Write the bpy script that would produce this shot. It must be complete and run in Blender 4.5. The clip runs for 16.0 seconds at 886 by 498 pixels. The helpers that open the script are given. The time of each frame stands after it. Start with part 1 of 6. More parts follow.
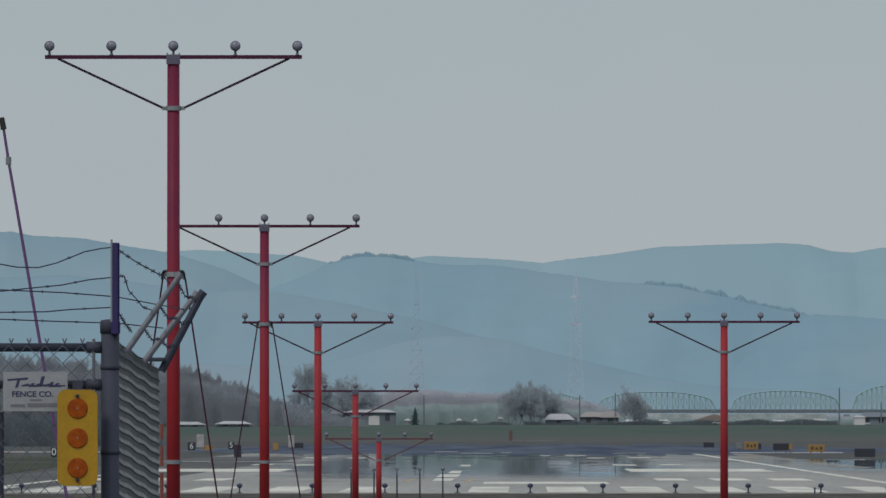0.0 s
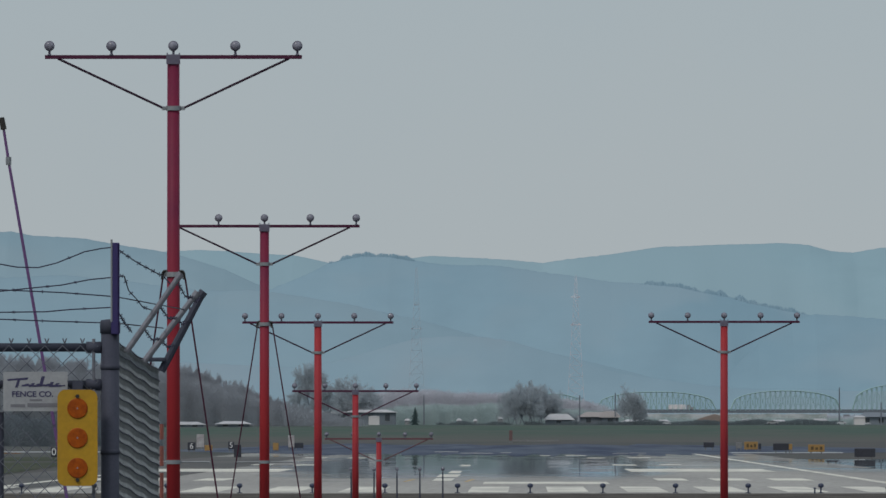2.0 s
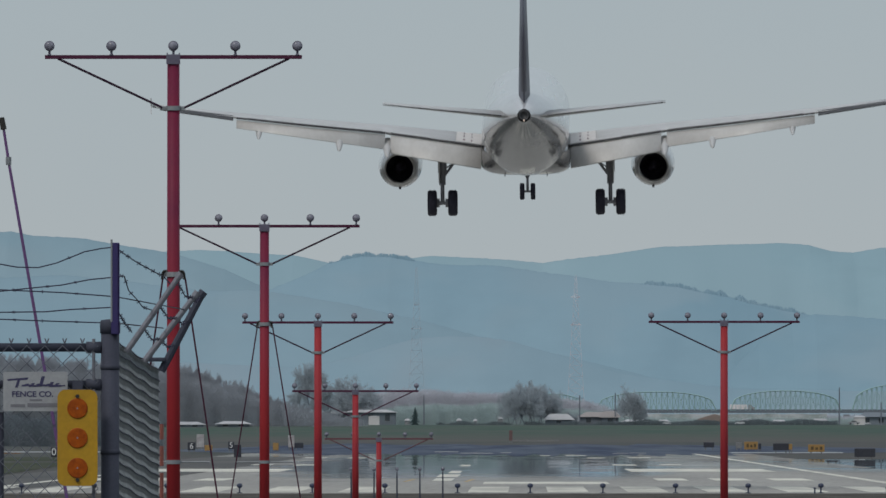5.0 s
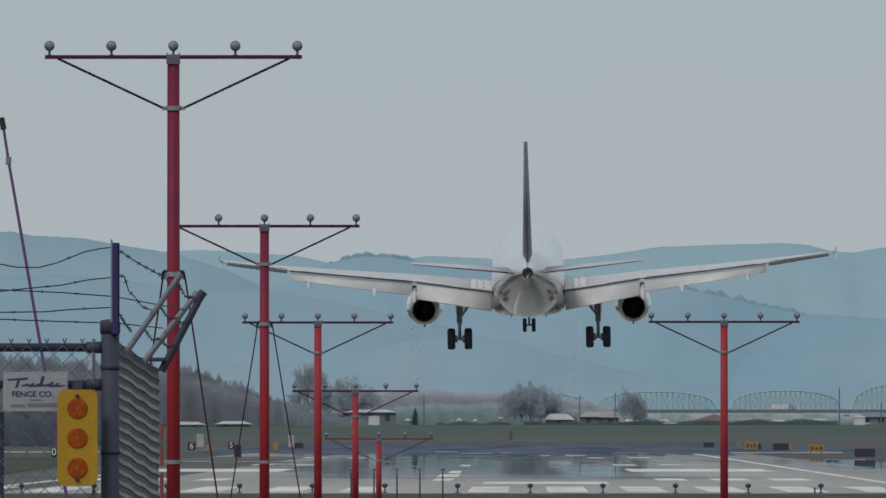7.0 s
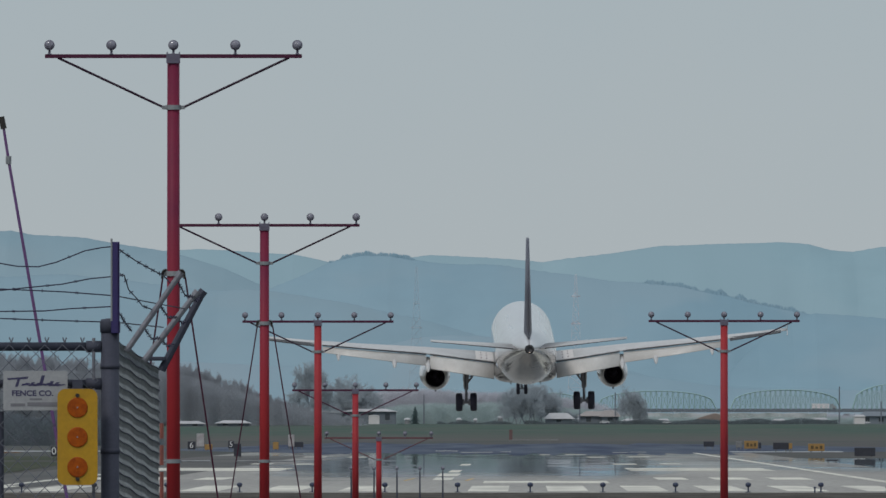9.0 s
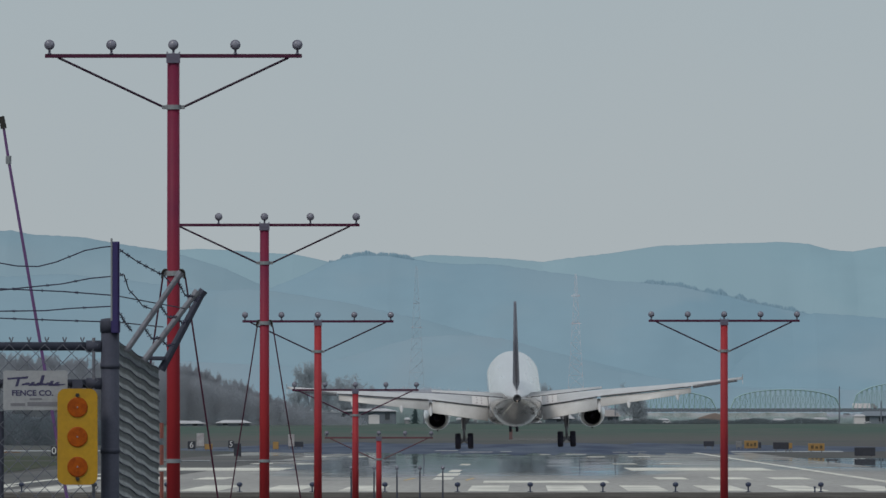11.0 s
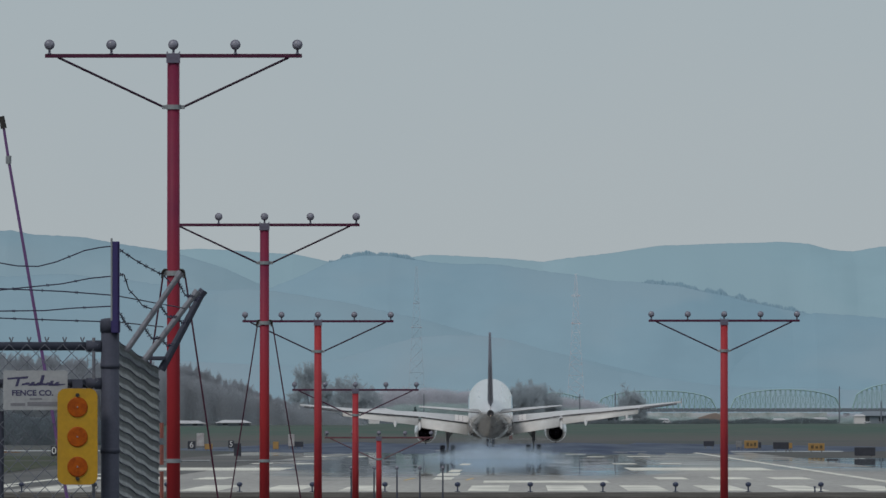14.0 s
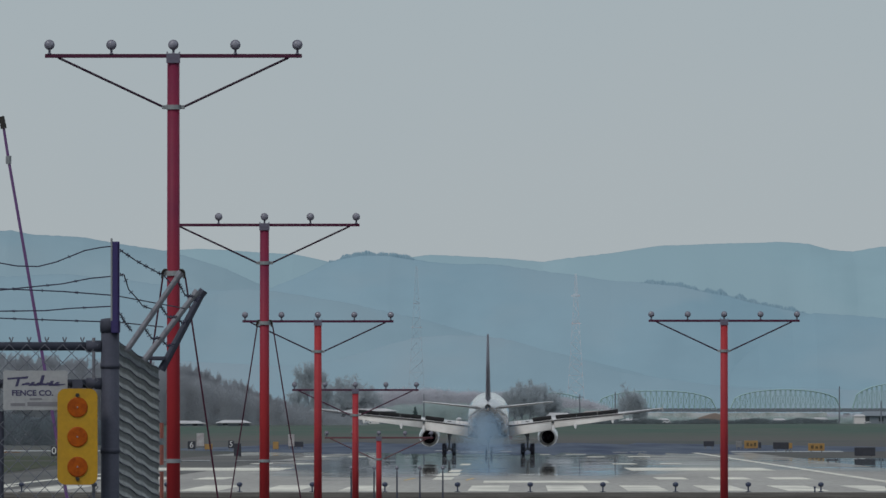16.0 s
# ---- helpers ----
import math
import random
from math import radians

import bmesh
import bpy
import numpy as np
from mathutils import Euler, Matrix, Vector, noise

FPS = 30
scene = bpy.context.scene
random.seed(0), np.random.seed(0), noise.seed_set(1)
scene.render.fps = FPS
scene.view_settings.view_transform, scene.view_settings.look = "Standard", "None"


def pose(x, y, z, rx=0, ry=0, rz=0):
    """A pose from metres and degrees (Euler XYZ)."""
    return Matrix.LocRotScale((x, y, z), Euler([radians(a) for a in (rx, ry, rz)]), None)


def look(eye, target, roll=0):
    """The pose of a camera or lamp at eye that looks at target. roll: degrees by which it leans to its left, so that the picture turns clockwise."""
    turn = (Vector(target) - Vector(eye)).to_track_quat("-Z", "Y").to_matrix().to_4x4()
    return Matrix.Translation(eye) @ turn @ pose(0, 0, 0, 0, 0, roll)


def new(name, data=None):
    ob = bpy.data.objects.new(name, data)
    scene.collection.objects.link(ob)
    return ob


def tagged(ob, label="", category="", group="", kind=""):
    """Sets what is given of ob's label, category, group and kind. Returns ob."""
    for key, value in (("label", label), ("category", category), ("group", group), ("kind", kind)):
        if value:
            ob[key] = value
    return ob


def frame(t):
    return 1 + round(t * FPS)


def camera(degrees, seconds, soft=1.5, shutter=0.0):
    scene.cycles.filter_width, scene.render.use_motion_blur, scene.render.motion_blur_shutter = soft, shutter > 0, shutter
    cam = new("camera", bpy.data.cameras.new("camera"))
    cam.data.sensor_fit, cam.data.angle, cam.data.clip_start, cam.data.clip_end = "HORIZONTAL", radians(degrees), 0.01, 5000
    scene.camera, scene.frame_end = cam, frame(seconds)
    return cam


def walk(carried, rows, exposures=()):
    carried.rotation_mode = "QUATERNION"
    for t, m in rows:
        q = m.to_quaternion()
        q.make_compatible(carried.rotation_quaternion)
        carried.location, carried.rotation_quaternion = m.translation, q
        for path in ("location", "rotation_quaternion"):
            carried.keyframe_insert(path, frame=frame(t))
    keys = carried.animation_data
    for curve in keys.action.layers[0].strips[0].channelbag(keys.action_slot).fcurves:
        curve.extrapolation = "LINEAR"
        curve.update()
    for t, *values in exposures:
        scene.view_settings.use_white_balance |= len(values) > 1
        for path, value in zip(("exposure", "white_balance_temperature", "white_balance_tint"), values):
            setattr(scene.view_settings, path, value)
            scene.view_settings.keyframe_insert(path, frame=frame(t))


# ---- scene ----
# Approach end of a runway filmed with a very long lens: y runs along the runway, x to the right, z up from the runway.
EYE = (0.0, 0.0, 2.73)
VIEW = math.degrees(2 * math.atan(784 / 25000))
UP = 317 / 25000            # tilt of the level camera, radians
ASIDE = 143 / 25000         # the camera looks a little left of the runway's direction
SWAY = ((0, 0, 0), (8.3, 0, 0), (8.9, 0, -1.3), (9.4, 0, -1.8), (11.4, 0, -2.1), (12.0, 0.2, -2.6), (12.5, 0.9, -2.9),
        (13.0, 0.2, -2.7), (13.5, 0.5, -2.7), (14.1, 0, -2.1), (16, 0, -2.0))

cam = camera(VIEW, 16.0, soft=1.5, shutter=0.3)
walk(cam, [(t, pose(*EYE, math.degrees(math.pi / 2 + UP + b / 25000), 0, math.degrees(ASIDE + a / 25000)))
           for t, a, b in SWAY], exposures=[(0, 0.0), (4.2, -0.01), (6.3, 0.06), (7.5, 0.06), (9.2, 0.03), (11.5, 0.01), (16, 0.0)])

# ---------------------------------------------------------------- light
SUN_AZ, SUN_EL = radians(-145), radians(48)     # behind and to the left, high thin overcast
world = bpy.data.worlds.new("hazy_sky")
scene.world = world
world.use_nodes = True
wn, wl = world.node_tree.nodes, world.node_tree.links
wn.clear()
w_out = wn.new("ShaderNodeOutputWorld")
w_bg = wn.new("ShaderNodeBackground")
w_sky = wn.new("ShaderNodeTexSky")
w_sky.sky_type, w_sky.sun_disc = "NISHITA", False
w_sky.sun_elevation, w_sky.sun_rotation = SUN_EL, SUN_AZ
w_sky.air_density, w_sky.dust_density = 1.0, 3.0
w_co = wn.new("ShaderNodeTexCoord")
w_sep = wn.new("ShaderNodeSeparateXYZ")
w_ramp = wn.new("ShaderNodeValToRGB")
w_map = wn.new("ShaderNodeMapRange")
w_mix = wn.new("ShaderNodeMix")
w_mix.data_type = "RGBA"
w_noise = wn.new("ShaderNodeTexNoise")
w_noise.inputs["Scale"].default_value = 60.0
w_noise.inputs["Detail"].default_value = 3.0
wl.new(w_co.outputs["Generated"], w_noise.inputs["Vector"])
w_add = wn.new("ShaderNodeMath")
w_add.operation = "MULTIPLY_ADD"
wl.new(w_noise.outputs["Fac"], w_add.inputs[0])
w_add.inputs[1].default_value = 0.012
wl.new(w_co.outputs["Generated"], w_sep.inputs[0])
wl.new(w_sep.outputs["Z"], w_add.inputs[2])
wl.new(w_add.outputs[0], w_map.inputs["Value"])
w_map.inputs["From Min"].default_value, w_map.inputs["From Max"].default_value = 0.0, 0.5
wl.new(w_map.outputs["Result"], w_ramp.inputs["Fac"])
ramp = w_ramp.color_ramp
ramp.elements[0].position, ramp.elements[0].color = 0.0, (4.5, 4.86, 5.0, 1)
ramp.elements[1].position, ramp.elements[1].color = 1.0, (5.0, 5.6, 6.2, 1)
e = ramp.elements.new(0.075)
e.color = (3.93, 4.58, 4.95, 1)
w_mix.inputs["Factor"].default_value = 0.9
wl.new(w_sky.outputs["Color"], w_mix.inputs["A"])
wl.new(w_ramp.outputs["Color"], w_mix.inputs["B"])
wl.new(w_mix.outputs["Result"], w_bg.inputs["Color"])
w_bg.inputs["Strength"].default_value = 0.1
wl.new(w_bg.outputs[0], w_out.inputs[0])

sun = new("sun", bpy.data.lights.new("sun", "SUN"))
sun.data.energy, sun.data.angle, sun.data.color = 1.1, radians(12), (1.0, 0.95, 0.88)
sd = Vector((math.sin(SUN_AZ) * math.cos(SUN_EL), math.cos(SUN_AZ) * math.cos(SUN_EL), math.sin(SUN_EL)))
sun.matrix_world = look(sd * 100, (0, 0, 0))


# ---------------------------------------------------------------- materials
def material(name, color, rough=0.7, metal=0.0, second=None, scale=3.0, amount=0.5, bump=0.0, fine=40.0, stretch=(1, 1, 1),
             spec=0.5, vary=0.0, coat=0.0, grit=0.18):
    """A surface with stains at one scale, grain at a finer one and relief."""
    m = bpy.data.materials.new(name)
    m.use_nodes = True
    n, l = m.node_tree.nodes, m.node_tree.links
    b = n["Principled BSDF"]
    b.inputs["Roughness"].default_value, b.inputs["Metallic"].default_value = rough, metal
    b.inputs["Specular IOR Level"].default_value = spec
    b.inputs["Coat Weight"].default_value = coat
    co, mp = n.new("ShaderNodeTexCoord"), n.new("ShaderNodeMapping")
    mp.inputs["Scale"].default_value = stretch
    l.new(co.outputs["Object"], mp.inputs["Vector"])
    big, small = n.new("ShaderNodeTexNoise"), n.new("ShaderNodeTexNoise")
    for tex, s, d in ((big, scale, 5), (small, fine, 3)):
        tex.inputs["Scale"].default_value, tex.inputs["Detail"].default_value = s, d
        l.new(mp.outputs["Vector"], tex.inputs["Vector"])
    contrast = n.new("ShaderNodeMapRange")
    contrast.inputs["From Min"].default_value, contrast.inputs["From Max"].default_value = 0.35, 0.65
    contrast.inputs["To Max"].default_value = amount
    l.new(big.outputs["Fac"], contrast.inputs["Value"])
    mix = n.new("ShaderNodeMix")
    mix.data_type = "RGBA"
    second = second or [c * 0.7 for c in color]
    mix.inputs["A"].default_value, mix.inputs["B"].default_value = (*color, 1), (*second, 1)
    l.new(contrast.outputs["Result"], mix.inputs["Factor"])
    grain = n.new("ShaderNodeMapRange")
    grain.inputs["To Min"].default_value, grain.inputs["To Max"].default_value = 1 - grit, 1 + grit
    l.new(small.outputs["Fac"], grain.inputs["Value"])
    last = grain.outputs["Result"]
    if vary:
        info, each, times = n.new("ShaderNodeObjectInfo"), n.new("ShaderNodeMapRange"), n.new("ShaderNodeMath")
        each.inputs["To Min"].default_value, each.inputs["To Max"].default_value = 1 - vary, 1 + vary
        l.new(info.outputs["Random"], each.inputs["Value"])
        times.operation = "MULTIPLY"
        l.new(last, times.inputs[0])
        l.new(each.outputs["Result"], times.inputs[1])
        last = times.outputs[0]
    tone = n.new("ShaderNodeMix")
    tone.data_type, tone.blend_type = "RGBA", "MULTIPLY"
    tone.inputs["Factor"].default_value = 1.0
    l.new(mix.outputs["Result"], tone.inputs["A"])
    l.new(last, tone.inputs["B"])
    l.new(tone.outputs["Result"], b.inputs["Base Color"])
    rr = n.new("ShaderNodeMapRange")
    rr.inputs["To Min"].default_value, rr.inputs["To Max"].default_value = max(0.02, rough - 0.12), min(1, rough + 0.12)
    l.new(big.outputs["Fac"], rr.inputs["Value"])
    l.new(rr.outputs["Result"], b.inputs["Roughness"])
    if bump:
        bp = n.new("ShaderNodeBump")
        bp.inputs["Strength"].default_value, bp.inputs["Distance"].default_value = 0.6, bump
        l.new(small.outputs["Fac"], bp.inputs["Height"])
        l.new(bp.outputs["Normal"], b.inputs["Normal"])
    return m


def twigs(name, color, second, scale):
    """Thin bare twigs that let part of the light through."""
    m = material(name, color, 1.0, second=second, scale=scale, fine=scale * 8, spec=0.0)
    n, l = m.node_tree.nodes, m.node_tree.links
    b, tr, ms = n["Principled BSDF"], n.new("ShaderNodeBsdfTranslucent"), n.new("ShaderNodeMixShader")
    l.new(b.inputs["Base Color"].links[0].from_socket, tr.inputs["Color"])
    ms.inputs["Fac"].default_value = 0.5
    l.new(b.outputs[0], ms.inputs[1])
    l.new(tr.outputs[0], ms.inputs[2])
    l.new(ms.outputs[0], n["Material Output"].inputs["Surface"])
    return m


def hot_asphalt(name, color, second, sides=-0.8):
    """Airfield asphalt: dull near the threshold, mirror-like in drawn-out patches where hot air lies on it."""
    m = material(name, color, 0.85, second=second, scale=0.06, amount=0.9, fine=2.6, stretch=(1, 0.06, 1), grit=0.32)
    n, l = m.node_tree.nodes, m.node_tree.links
    b, out = n["Principled BSDF"], n["Material Output"]
    b.inputs["Specular IOR Level"].default_value = 0.15
    gl = n.new("ShaderNodeBsdfGlossy")
    gl.inputs["Roughness"].default_value = 0.012
    gl.inputs["Color"].default_value = (0.9, 0.955, 1.0, 1)
    co, sp, mp = n.new("ShaderNodeTexCoord"), n.new("ShaderNodeSeparateXYZ"), n.new("ShaderNodeMapping")
    l.new(co.outputs["Object"], sp.inputs[0])
    l.new(co.outputs["Object"], mp.inputs["Vector"])
    mp.inputs["Scale"].default_value = (0.11, 0.017, 1)
    nz = n.new("ShaderNodeTexNoise")
    nz.inputs["Scale"].default_value, nz.inputs["Detail"].default_value = 1.0, 5.0
    l.new(mp.outputs["Vector"], nz.inputs["Vector"])
    far = n.new("ShaderNodeMapRange")
    far.inputs["From Min"].default_value, far.inputs["From Max"].default_value = 650, 930
    far.inputs["To Min"].default_value, far.inputs["To Max"].default_value = -0.5, 1.0
    l.new(sp.outputs["Y"], far.inputs["Value"])
    add = n.new("ShaderNodeMath")
    off = n.new("ShaderNodeMath")               # nearer in the middle of the runway than at its sides
    off.inputs[1].default_value = 3.5
    l.new(sp.outputs["X"], off.inputs[0])
    mid = n.new("ShaderNodeMath")
    mid.operation = "ABSOLUTE"
    l.new(off.outputs[0], mid.inputs[0])
    fall = n.new("ShaderNodeMapRange")
    fall.inputs["From Min"].default_value, fall.inputs["From Max"].default_value = 7, 15
    fall.inputs["To Max"].default_value = sides
    l.new(mid.outputs[0], fall.inputs["Value"])
    both = n.new("ShaderNodeMath")
    l.new(far.outputs["Result"], both.inputs[0])
    l.new(fall.outputs["Result"], both.inputs[1])
    l.new(both.outputs[0], add.inputs[0])
    l.new(nz.outputs["Fac"], add.inputs[1])
    sharp = n.new("ShaderNodeMapRange")
    sharp.inputs["From Min"].default_value, sharp.inputs["From Max"].default_value = 0.42, 1.05
    sharp.inputs["To Max"].default_value = 0.96
    l.new(add.outputs[0], sharp.inputs["Value"])
    wave = n.new("ShaderNodeTexNoise")
    wave.inputs["Scale"].default_value, wave.inputs["Detail"].default_value = 2.5, 3.0
    mw = n.new("ShaderNodeMapping")
    mw.inputs["Scale"].default_value = (0.07, 0.0052, 1)
    l.new(co.outputs["Object"], mw.inputs["Vector"])
    l.new(mw.outputs["Vector"], wave.inputs["Vector"])
    bp = n.new("ShaderNodeBump")
    bp.inputs["Strength"].default_value, bp.inputs["Distance"].default_value = 1.0, 0.06
    l.new(wave.outputs["Fac"], bp.inputs["Height"])
    l.new(bp.outputs["Normal"], gl.inputs["Normal"])
    ms = n.new("ShaderNodeMixShader")
    graze, steep, mask = n.new("ShaderNodeLayerWeight"), n.new("ShaderNodeMath"), n.new("ShaderNodeMath")
    graze.inputs["Blend"].default_value = 0.5
    steep.operation, mask.operation = "POWER", "MULTIPLY"
    l.new(graze.outputs["Facing"], steep.inputs[0])
    steep.inputs[1].default_value = 14.0
    l.new(sharp.outputs["Result"], mask.inputs[0])
    l.new(steep.outputs[0], mask.inputs[1])
    l.new(mask.outputs[0], ms.inputs["Fac"])
    l.new(b.outputs[0], ms.inputs[1])
    l.new(gl.outputs[0], ms.inputs[2])
    l.new(ms.outputs[0], out.inputs["Surface"])
    return m


def distance(name, color, field, scale, haze_glow, bare=0.6):
    """Far hills: broad stands of forest with paler clearings between them. The haze of the air in front is put into
    their blue colour and glow.
    """
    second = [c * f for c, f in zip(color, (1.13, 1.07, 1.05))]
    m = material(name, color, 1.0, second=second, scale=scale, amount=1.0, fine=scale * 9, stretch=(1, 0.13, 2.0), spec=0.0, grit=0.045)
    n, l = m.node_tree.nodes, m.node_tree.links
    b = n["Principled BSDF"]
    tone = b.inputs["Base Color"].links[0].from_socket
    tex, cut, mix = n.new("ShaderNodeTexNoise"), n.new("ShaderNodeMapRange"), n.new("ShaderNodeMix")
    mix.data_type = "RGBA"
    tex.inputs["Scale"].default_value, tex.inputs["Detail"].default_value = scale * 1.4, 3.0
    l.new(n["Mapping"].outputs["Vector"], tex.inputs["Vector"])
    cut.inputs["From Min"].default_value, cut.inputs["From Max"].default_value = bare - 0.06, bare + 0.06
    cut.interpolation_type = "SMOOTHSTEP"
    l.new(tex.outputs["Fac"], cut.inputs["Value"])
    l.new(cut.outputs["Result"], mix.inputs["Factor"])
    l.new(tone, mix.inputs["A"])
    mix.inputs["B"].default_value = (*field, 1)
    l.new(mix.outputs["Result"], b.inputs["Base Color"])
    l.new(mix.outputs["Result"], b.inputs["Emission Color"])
    b.inputs["Emission Strength"].default_value = haze_glow
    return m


def height_tinted_paint():
    """Mast paint: red on the lower sections, crimson on the upper ones. The purple bleed against bright sky is put into
    the colour.
    """
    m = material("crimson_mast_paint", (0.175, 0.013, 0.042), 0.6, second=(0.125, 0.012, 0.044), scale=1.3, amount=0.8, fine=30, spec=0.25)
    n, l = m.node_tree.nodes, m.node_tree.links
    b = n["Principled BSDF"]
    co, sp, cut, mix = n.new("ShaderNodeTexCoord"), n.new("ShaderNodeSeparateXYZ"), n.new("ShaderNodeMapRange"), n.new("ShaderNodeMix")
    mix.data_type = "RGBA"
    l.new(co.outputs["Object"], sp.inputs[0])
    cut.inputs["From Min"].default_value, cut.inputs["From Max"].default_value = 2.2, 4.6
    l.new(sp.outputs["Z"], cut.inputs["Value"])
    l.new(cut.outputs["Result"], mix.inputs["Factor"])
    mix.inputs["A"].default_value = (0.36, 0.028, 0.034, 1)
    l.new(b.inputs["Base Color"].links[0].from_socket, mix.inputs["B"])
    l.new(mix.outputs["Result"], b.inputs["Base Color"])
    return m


def bank_grass():
    """Levee grass, green above and browner towards the field at its foot."""
    m = material("levee_grass", (0.056, 0.096, 0.079), 0.95, second=(0.086, 0.104, 0.092), scale=0.05, amount=1.0, fine=0.3, stretch=(1, 1, 3), spec=0.05)
    n, l = m.node_tree.nodes, m.node_tree.links
    b = n["Principled BSDF"]
    co, sp, tex = n.new("ShaderNodeTexCoord"), n.new("ShaderNodeSeparateXYZ"), n.new("ShaderNodeTexNoise")
    l.new(co.outputs["Object"], sp.inputs[0])
    l.new(co.outputs["Object"], tex.inputs["Vector"])
    tex.inputs["Scale"].default_value, tex.inputs["Detail"].default_value = 0.12, 4.0
    add, cut, mix = n.new("ShaderNodeMath"), n.new("ShaderNodeMapRange"), n.new("ShaderNodeMix")
    mix.data_type = "RGBA"
    l.new(sp.outputs["Z"], add.inputs[0])
    l.new(tex.outputs["Fac"], add.inputs[1])
    cut.inputs["From Min"].default_value, cut.inputs["From Max"].default_value = 0.45, 2.3
    l.new(add.outputs[0], cut.inputs["Value"])
    l.new(cut.outputs["Result"], mix.inputs["Factor"])
    mix.inputs["A"].default_value = (0.105, 0.1, 0.096, 1)
    l.new(b.inputs["Base Color"].links[0].from_socket, mix.inputs["B"])
    l.new(mix.outputs["Result"], b.inputs["Base Color"])
    return m


RED = material("red_mast_paint", (0.36, 0.03, 0.035), 0.6, second=(0.27, 0.024, 0.038), scale=1.3, amount=0.8, fine=30, spec=0.25)
CRIMSON = height_tinted_paint()
# Paler copy of the dark red steel, with haze put into its colour.
HAZEDBAR = material("hazed_pink_steel", (0.14, 0.06, 0.07), 0.7, second=(0.1, 0.05, 0.06), scale=4, spec=0.2)
BRACE = material("dark_purple_brace", (0.032, 0.012, 0.03), 0.6, second=(0.022, 0.01, 0.024), scale=4, spec=0.2)
DARKRED = material("dark_red_steel", (0.075, 0.013, 0.04), 0.6, second=(0.05, 0.012, 0.036), scale=4, fine=50, spec=0.25)
GALV = material("galvanised_steel", (0.27, 0.285, 0.3), 0.5, 0.3, second=(0.18, 0.19, 0.21), scale=8, fine=120)
GALVDARK = material("weathered_galvanised_steel", (0.06, 0.065, 0.09), 0.7, 0.1, second=(0.045, 0.049, 0.07), scale=6, fine=90, bump=0.001, spec=0.2)
NAVY = material("dark_blue_painted_steel", (0.03, 0.02, 0.115), 0.5, second=(0.022, 0.016, 0.085), scale=9, fine=90)
ROD = material("dark_crimson_rod", (0.06, 0.012, 0.03), 0.6, 0.1, spec=0.2)
LAMPGLASS = material("frosted_lamp_glass", (0.24, 0.24, 0.29), 0.22, 0.0, second=(0.13, 0.13, 0.17), scale=14, amount=0.9, coat=0.4)
LAMPBACK = material("lamp_holder_grey", (0.13, 0.12, 0.17), 0.5)
YELLOW = material("yellow_marker_enamel", (0.43, 0.24, 0.004), 0.5, second=(0.36, 0.195, 0.005), scale=9, amount=0.7, fine=60)
AMBER = material("amber_reflector", (0.36, 0.075, 0.002), 0.5, second=(0.24, 0.045, 0.002), scale=60, amount=1.0, fine=260, coat=0.0, spec=0.2)
BLACK = material("black_rubber", (0.013, 0.012, 0.026), 0.75)
BOLT = material("dark_bolt", (0.02, 0.018, 0.015), 0.6)
SIGNWHITE = material("weathered_white_sign", (0.32, 0.33, 0.345), 0.5, second=(0.27, 0.275, 0.29), scale=12, fine=60)
SIGNINK = material("dark_blue_sign_print", (0.04, 0.036, 0.1), 0.6)
SIGNFADED = material("faded_sign_print", (0.19, 0.19, 0.215), 0.6)
MESHWIRE = material("dull_mesh_wire", (0.17, 0.18, 0.215), 0.6, 0.1, spec=0.2)
JOINTSHADE = material("dark_joint_shade", (0.065, 0.068, 0.11), 0.6, 0.1, spec=0.2)
MESHPALE = material("dull_galvanised_mesh", (0.19, 0.21, 0.22), 0.8, 0.0, second=(0.145, 0.16, 0.17), scale=3, spec=0.1)
ARMGREY = material("dull_galvanised_arm", (0.2, 0.205, 0.235), 0.6, 0.1, second=(0.15, 0.155, 0.185), scale=8, fine=90, spec=0.3)
SLEEVE = material("faded_orange_sleeve", (0.34, 0.1, 0.075), 0.7, second=(0.24, 0.09, 0.075), scale=9, amount=0.8)
RUST = twigs("rusty_dead_brush", (0.3, 0.17, 0.1), (0.2, 0.14, 0.1), 0.5)
BARB = material("dark_barbed_wire", (0.04, 0.038, 0.07), 0.6, 0.2, spec=0.2)
POLEPURPLE = material("dull_violet_pole_paint", (0.13, 0.06, 0.2), 0.6, second=(0.14, 0.055, 0.12), scale=2)
ASPHALT = hot_asphalt("runway_asphalt", (0.355, 0.345, 0.322), (0.225, 0.22, 0.212))
TAXIASPHALT = hot_asphalt("taxiway_asphalt", (0.19, 0.19, 0.187), (0.11, 0.112, 0.116), -0.38)
SHOULDER = material("shoulder_asphalt", (0.05, 0.05, 0.05), 0.9, second=(0.095, 0.092, 0.086), scale=0.12, amount=1.0, fine=1.0, stretch=(1, 0.1, 1))
MIRAGEDARK = material("dark_mirage_tone", (0.033, 0.046, 0.084), 0.9, second=(0.095, 0.115, 0.15), scale=0.16, fine=0.9, stretch=(1, 0.025, 1), spec=0.1, amount=1.0)
LUSH = material("dark_green_grass", (0.045, 0.06, 0.04), 0.95, second=(0.075, 0.075, 0.055), scale=0.08, amount=0.9, fine=1.5, stretch=(1, 0.3, 1), spec=0.05)
PAINT = material("worn_white_runway_paint", (0.68, 0.66, 0.58), 0.8, second=(0.4, 0.39, 0.35), scale=0.5, amount=0.8, fine=4, stretch=(1, 0.1, 1))
GRASS = material("dry_spring_grass", (0.074, 0.084, 0.08), 0.95, second=(0.1, 0.095, 0.094), scale=0.05, amount=1, fine=0.5, stretch=(1, 0.06, 1), spec=0.05)
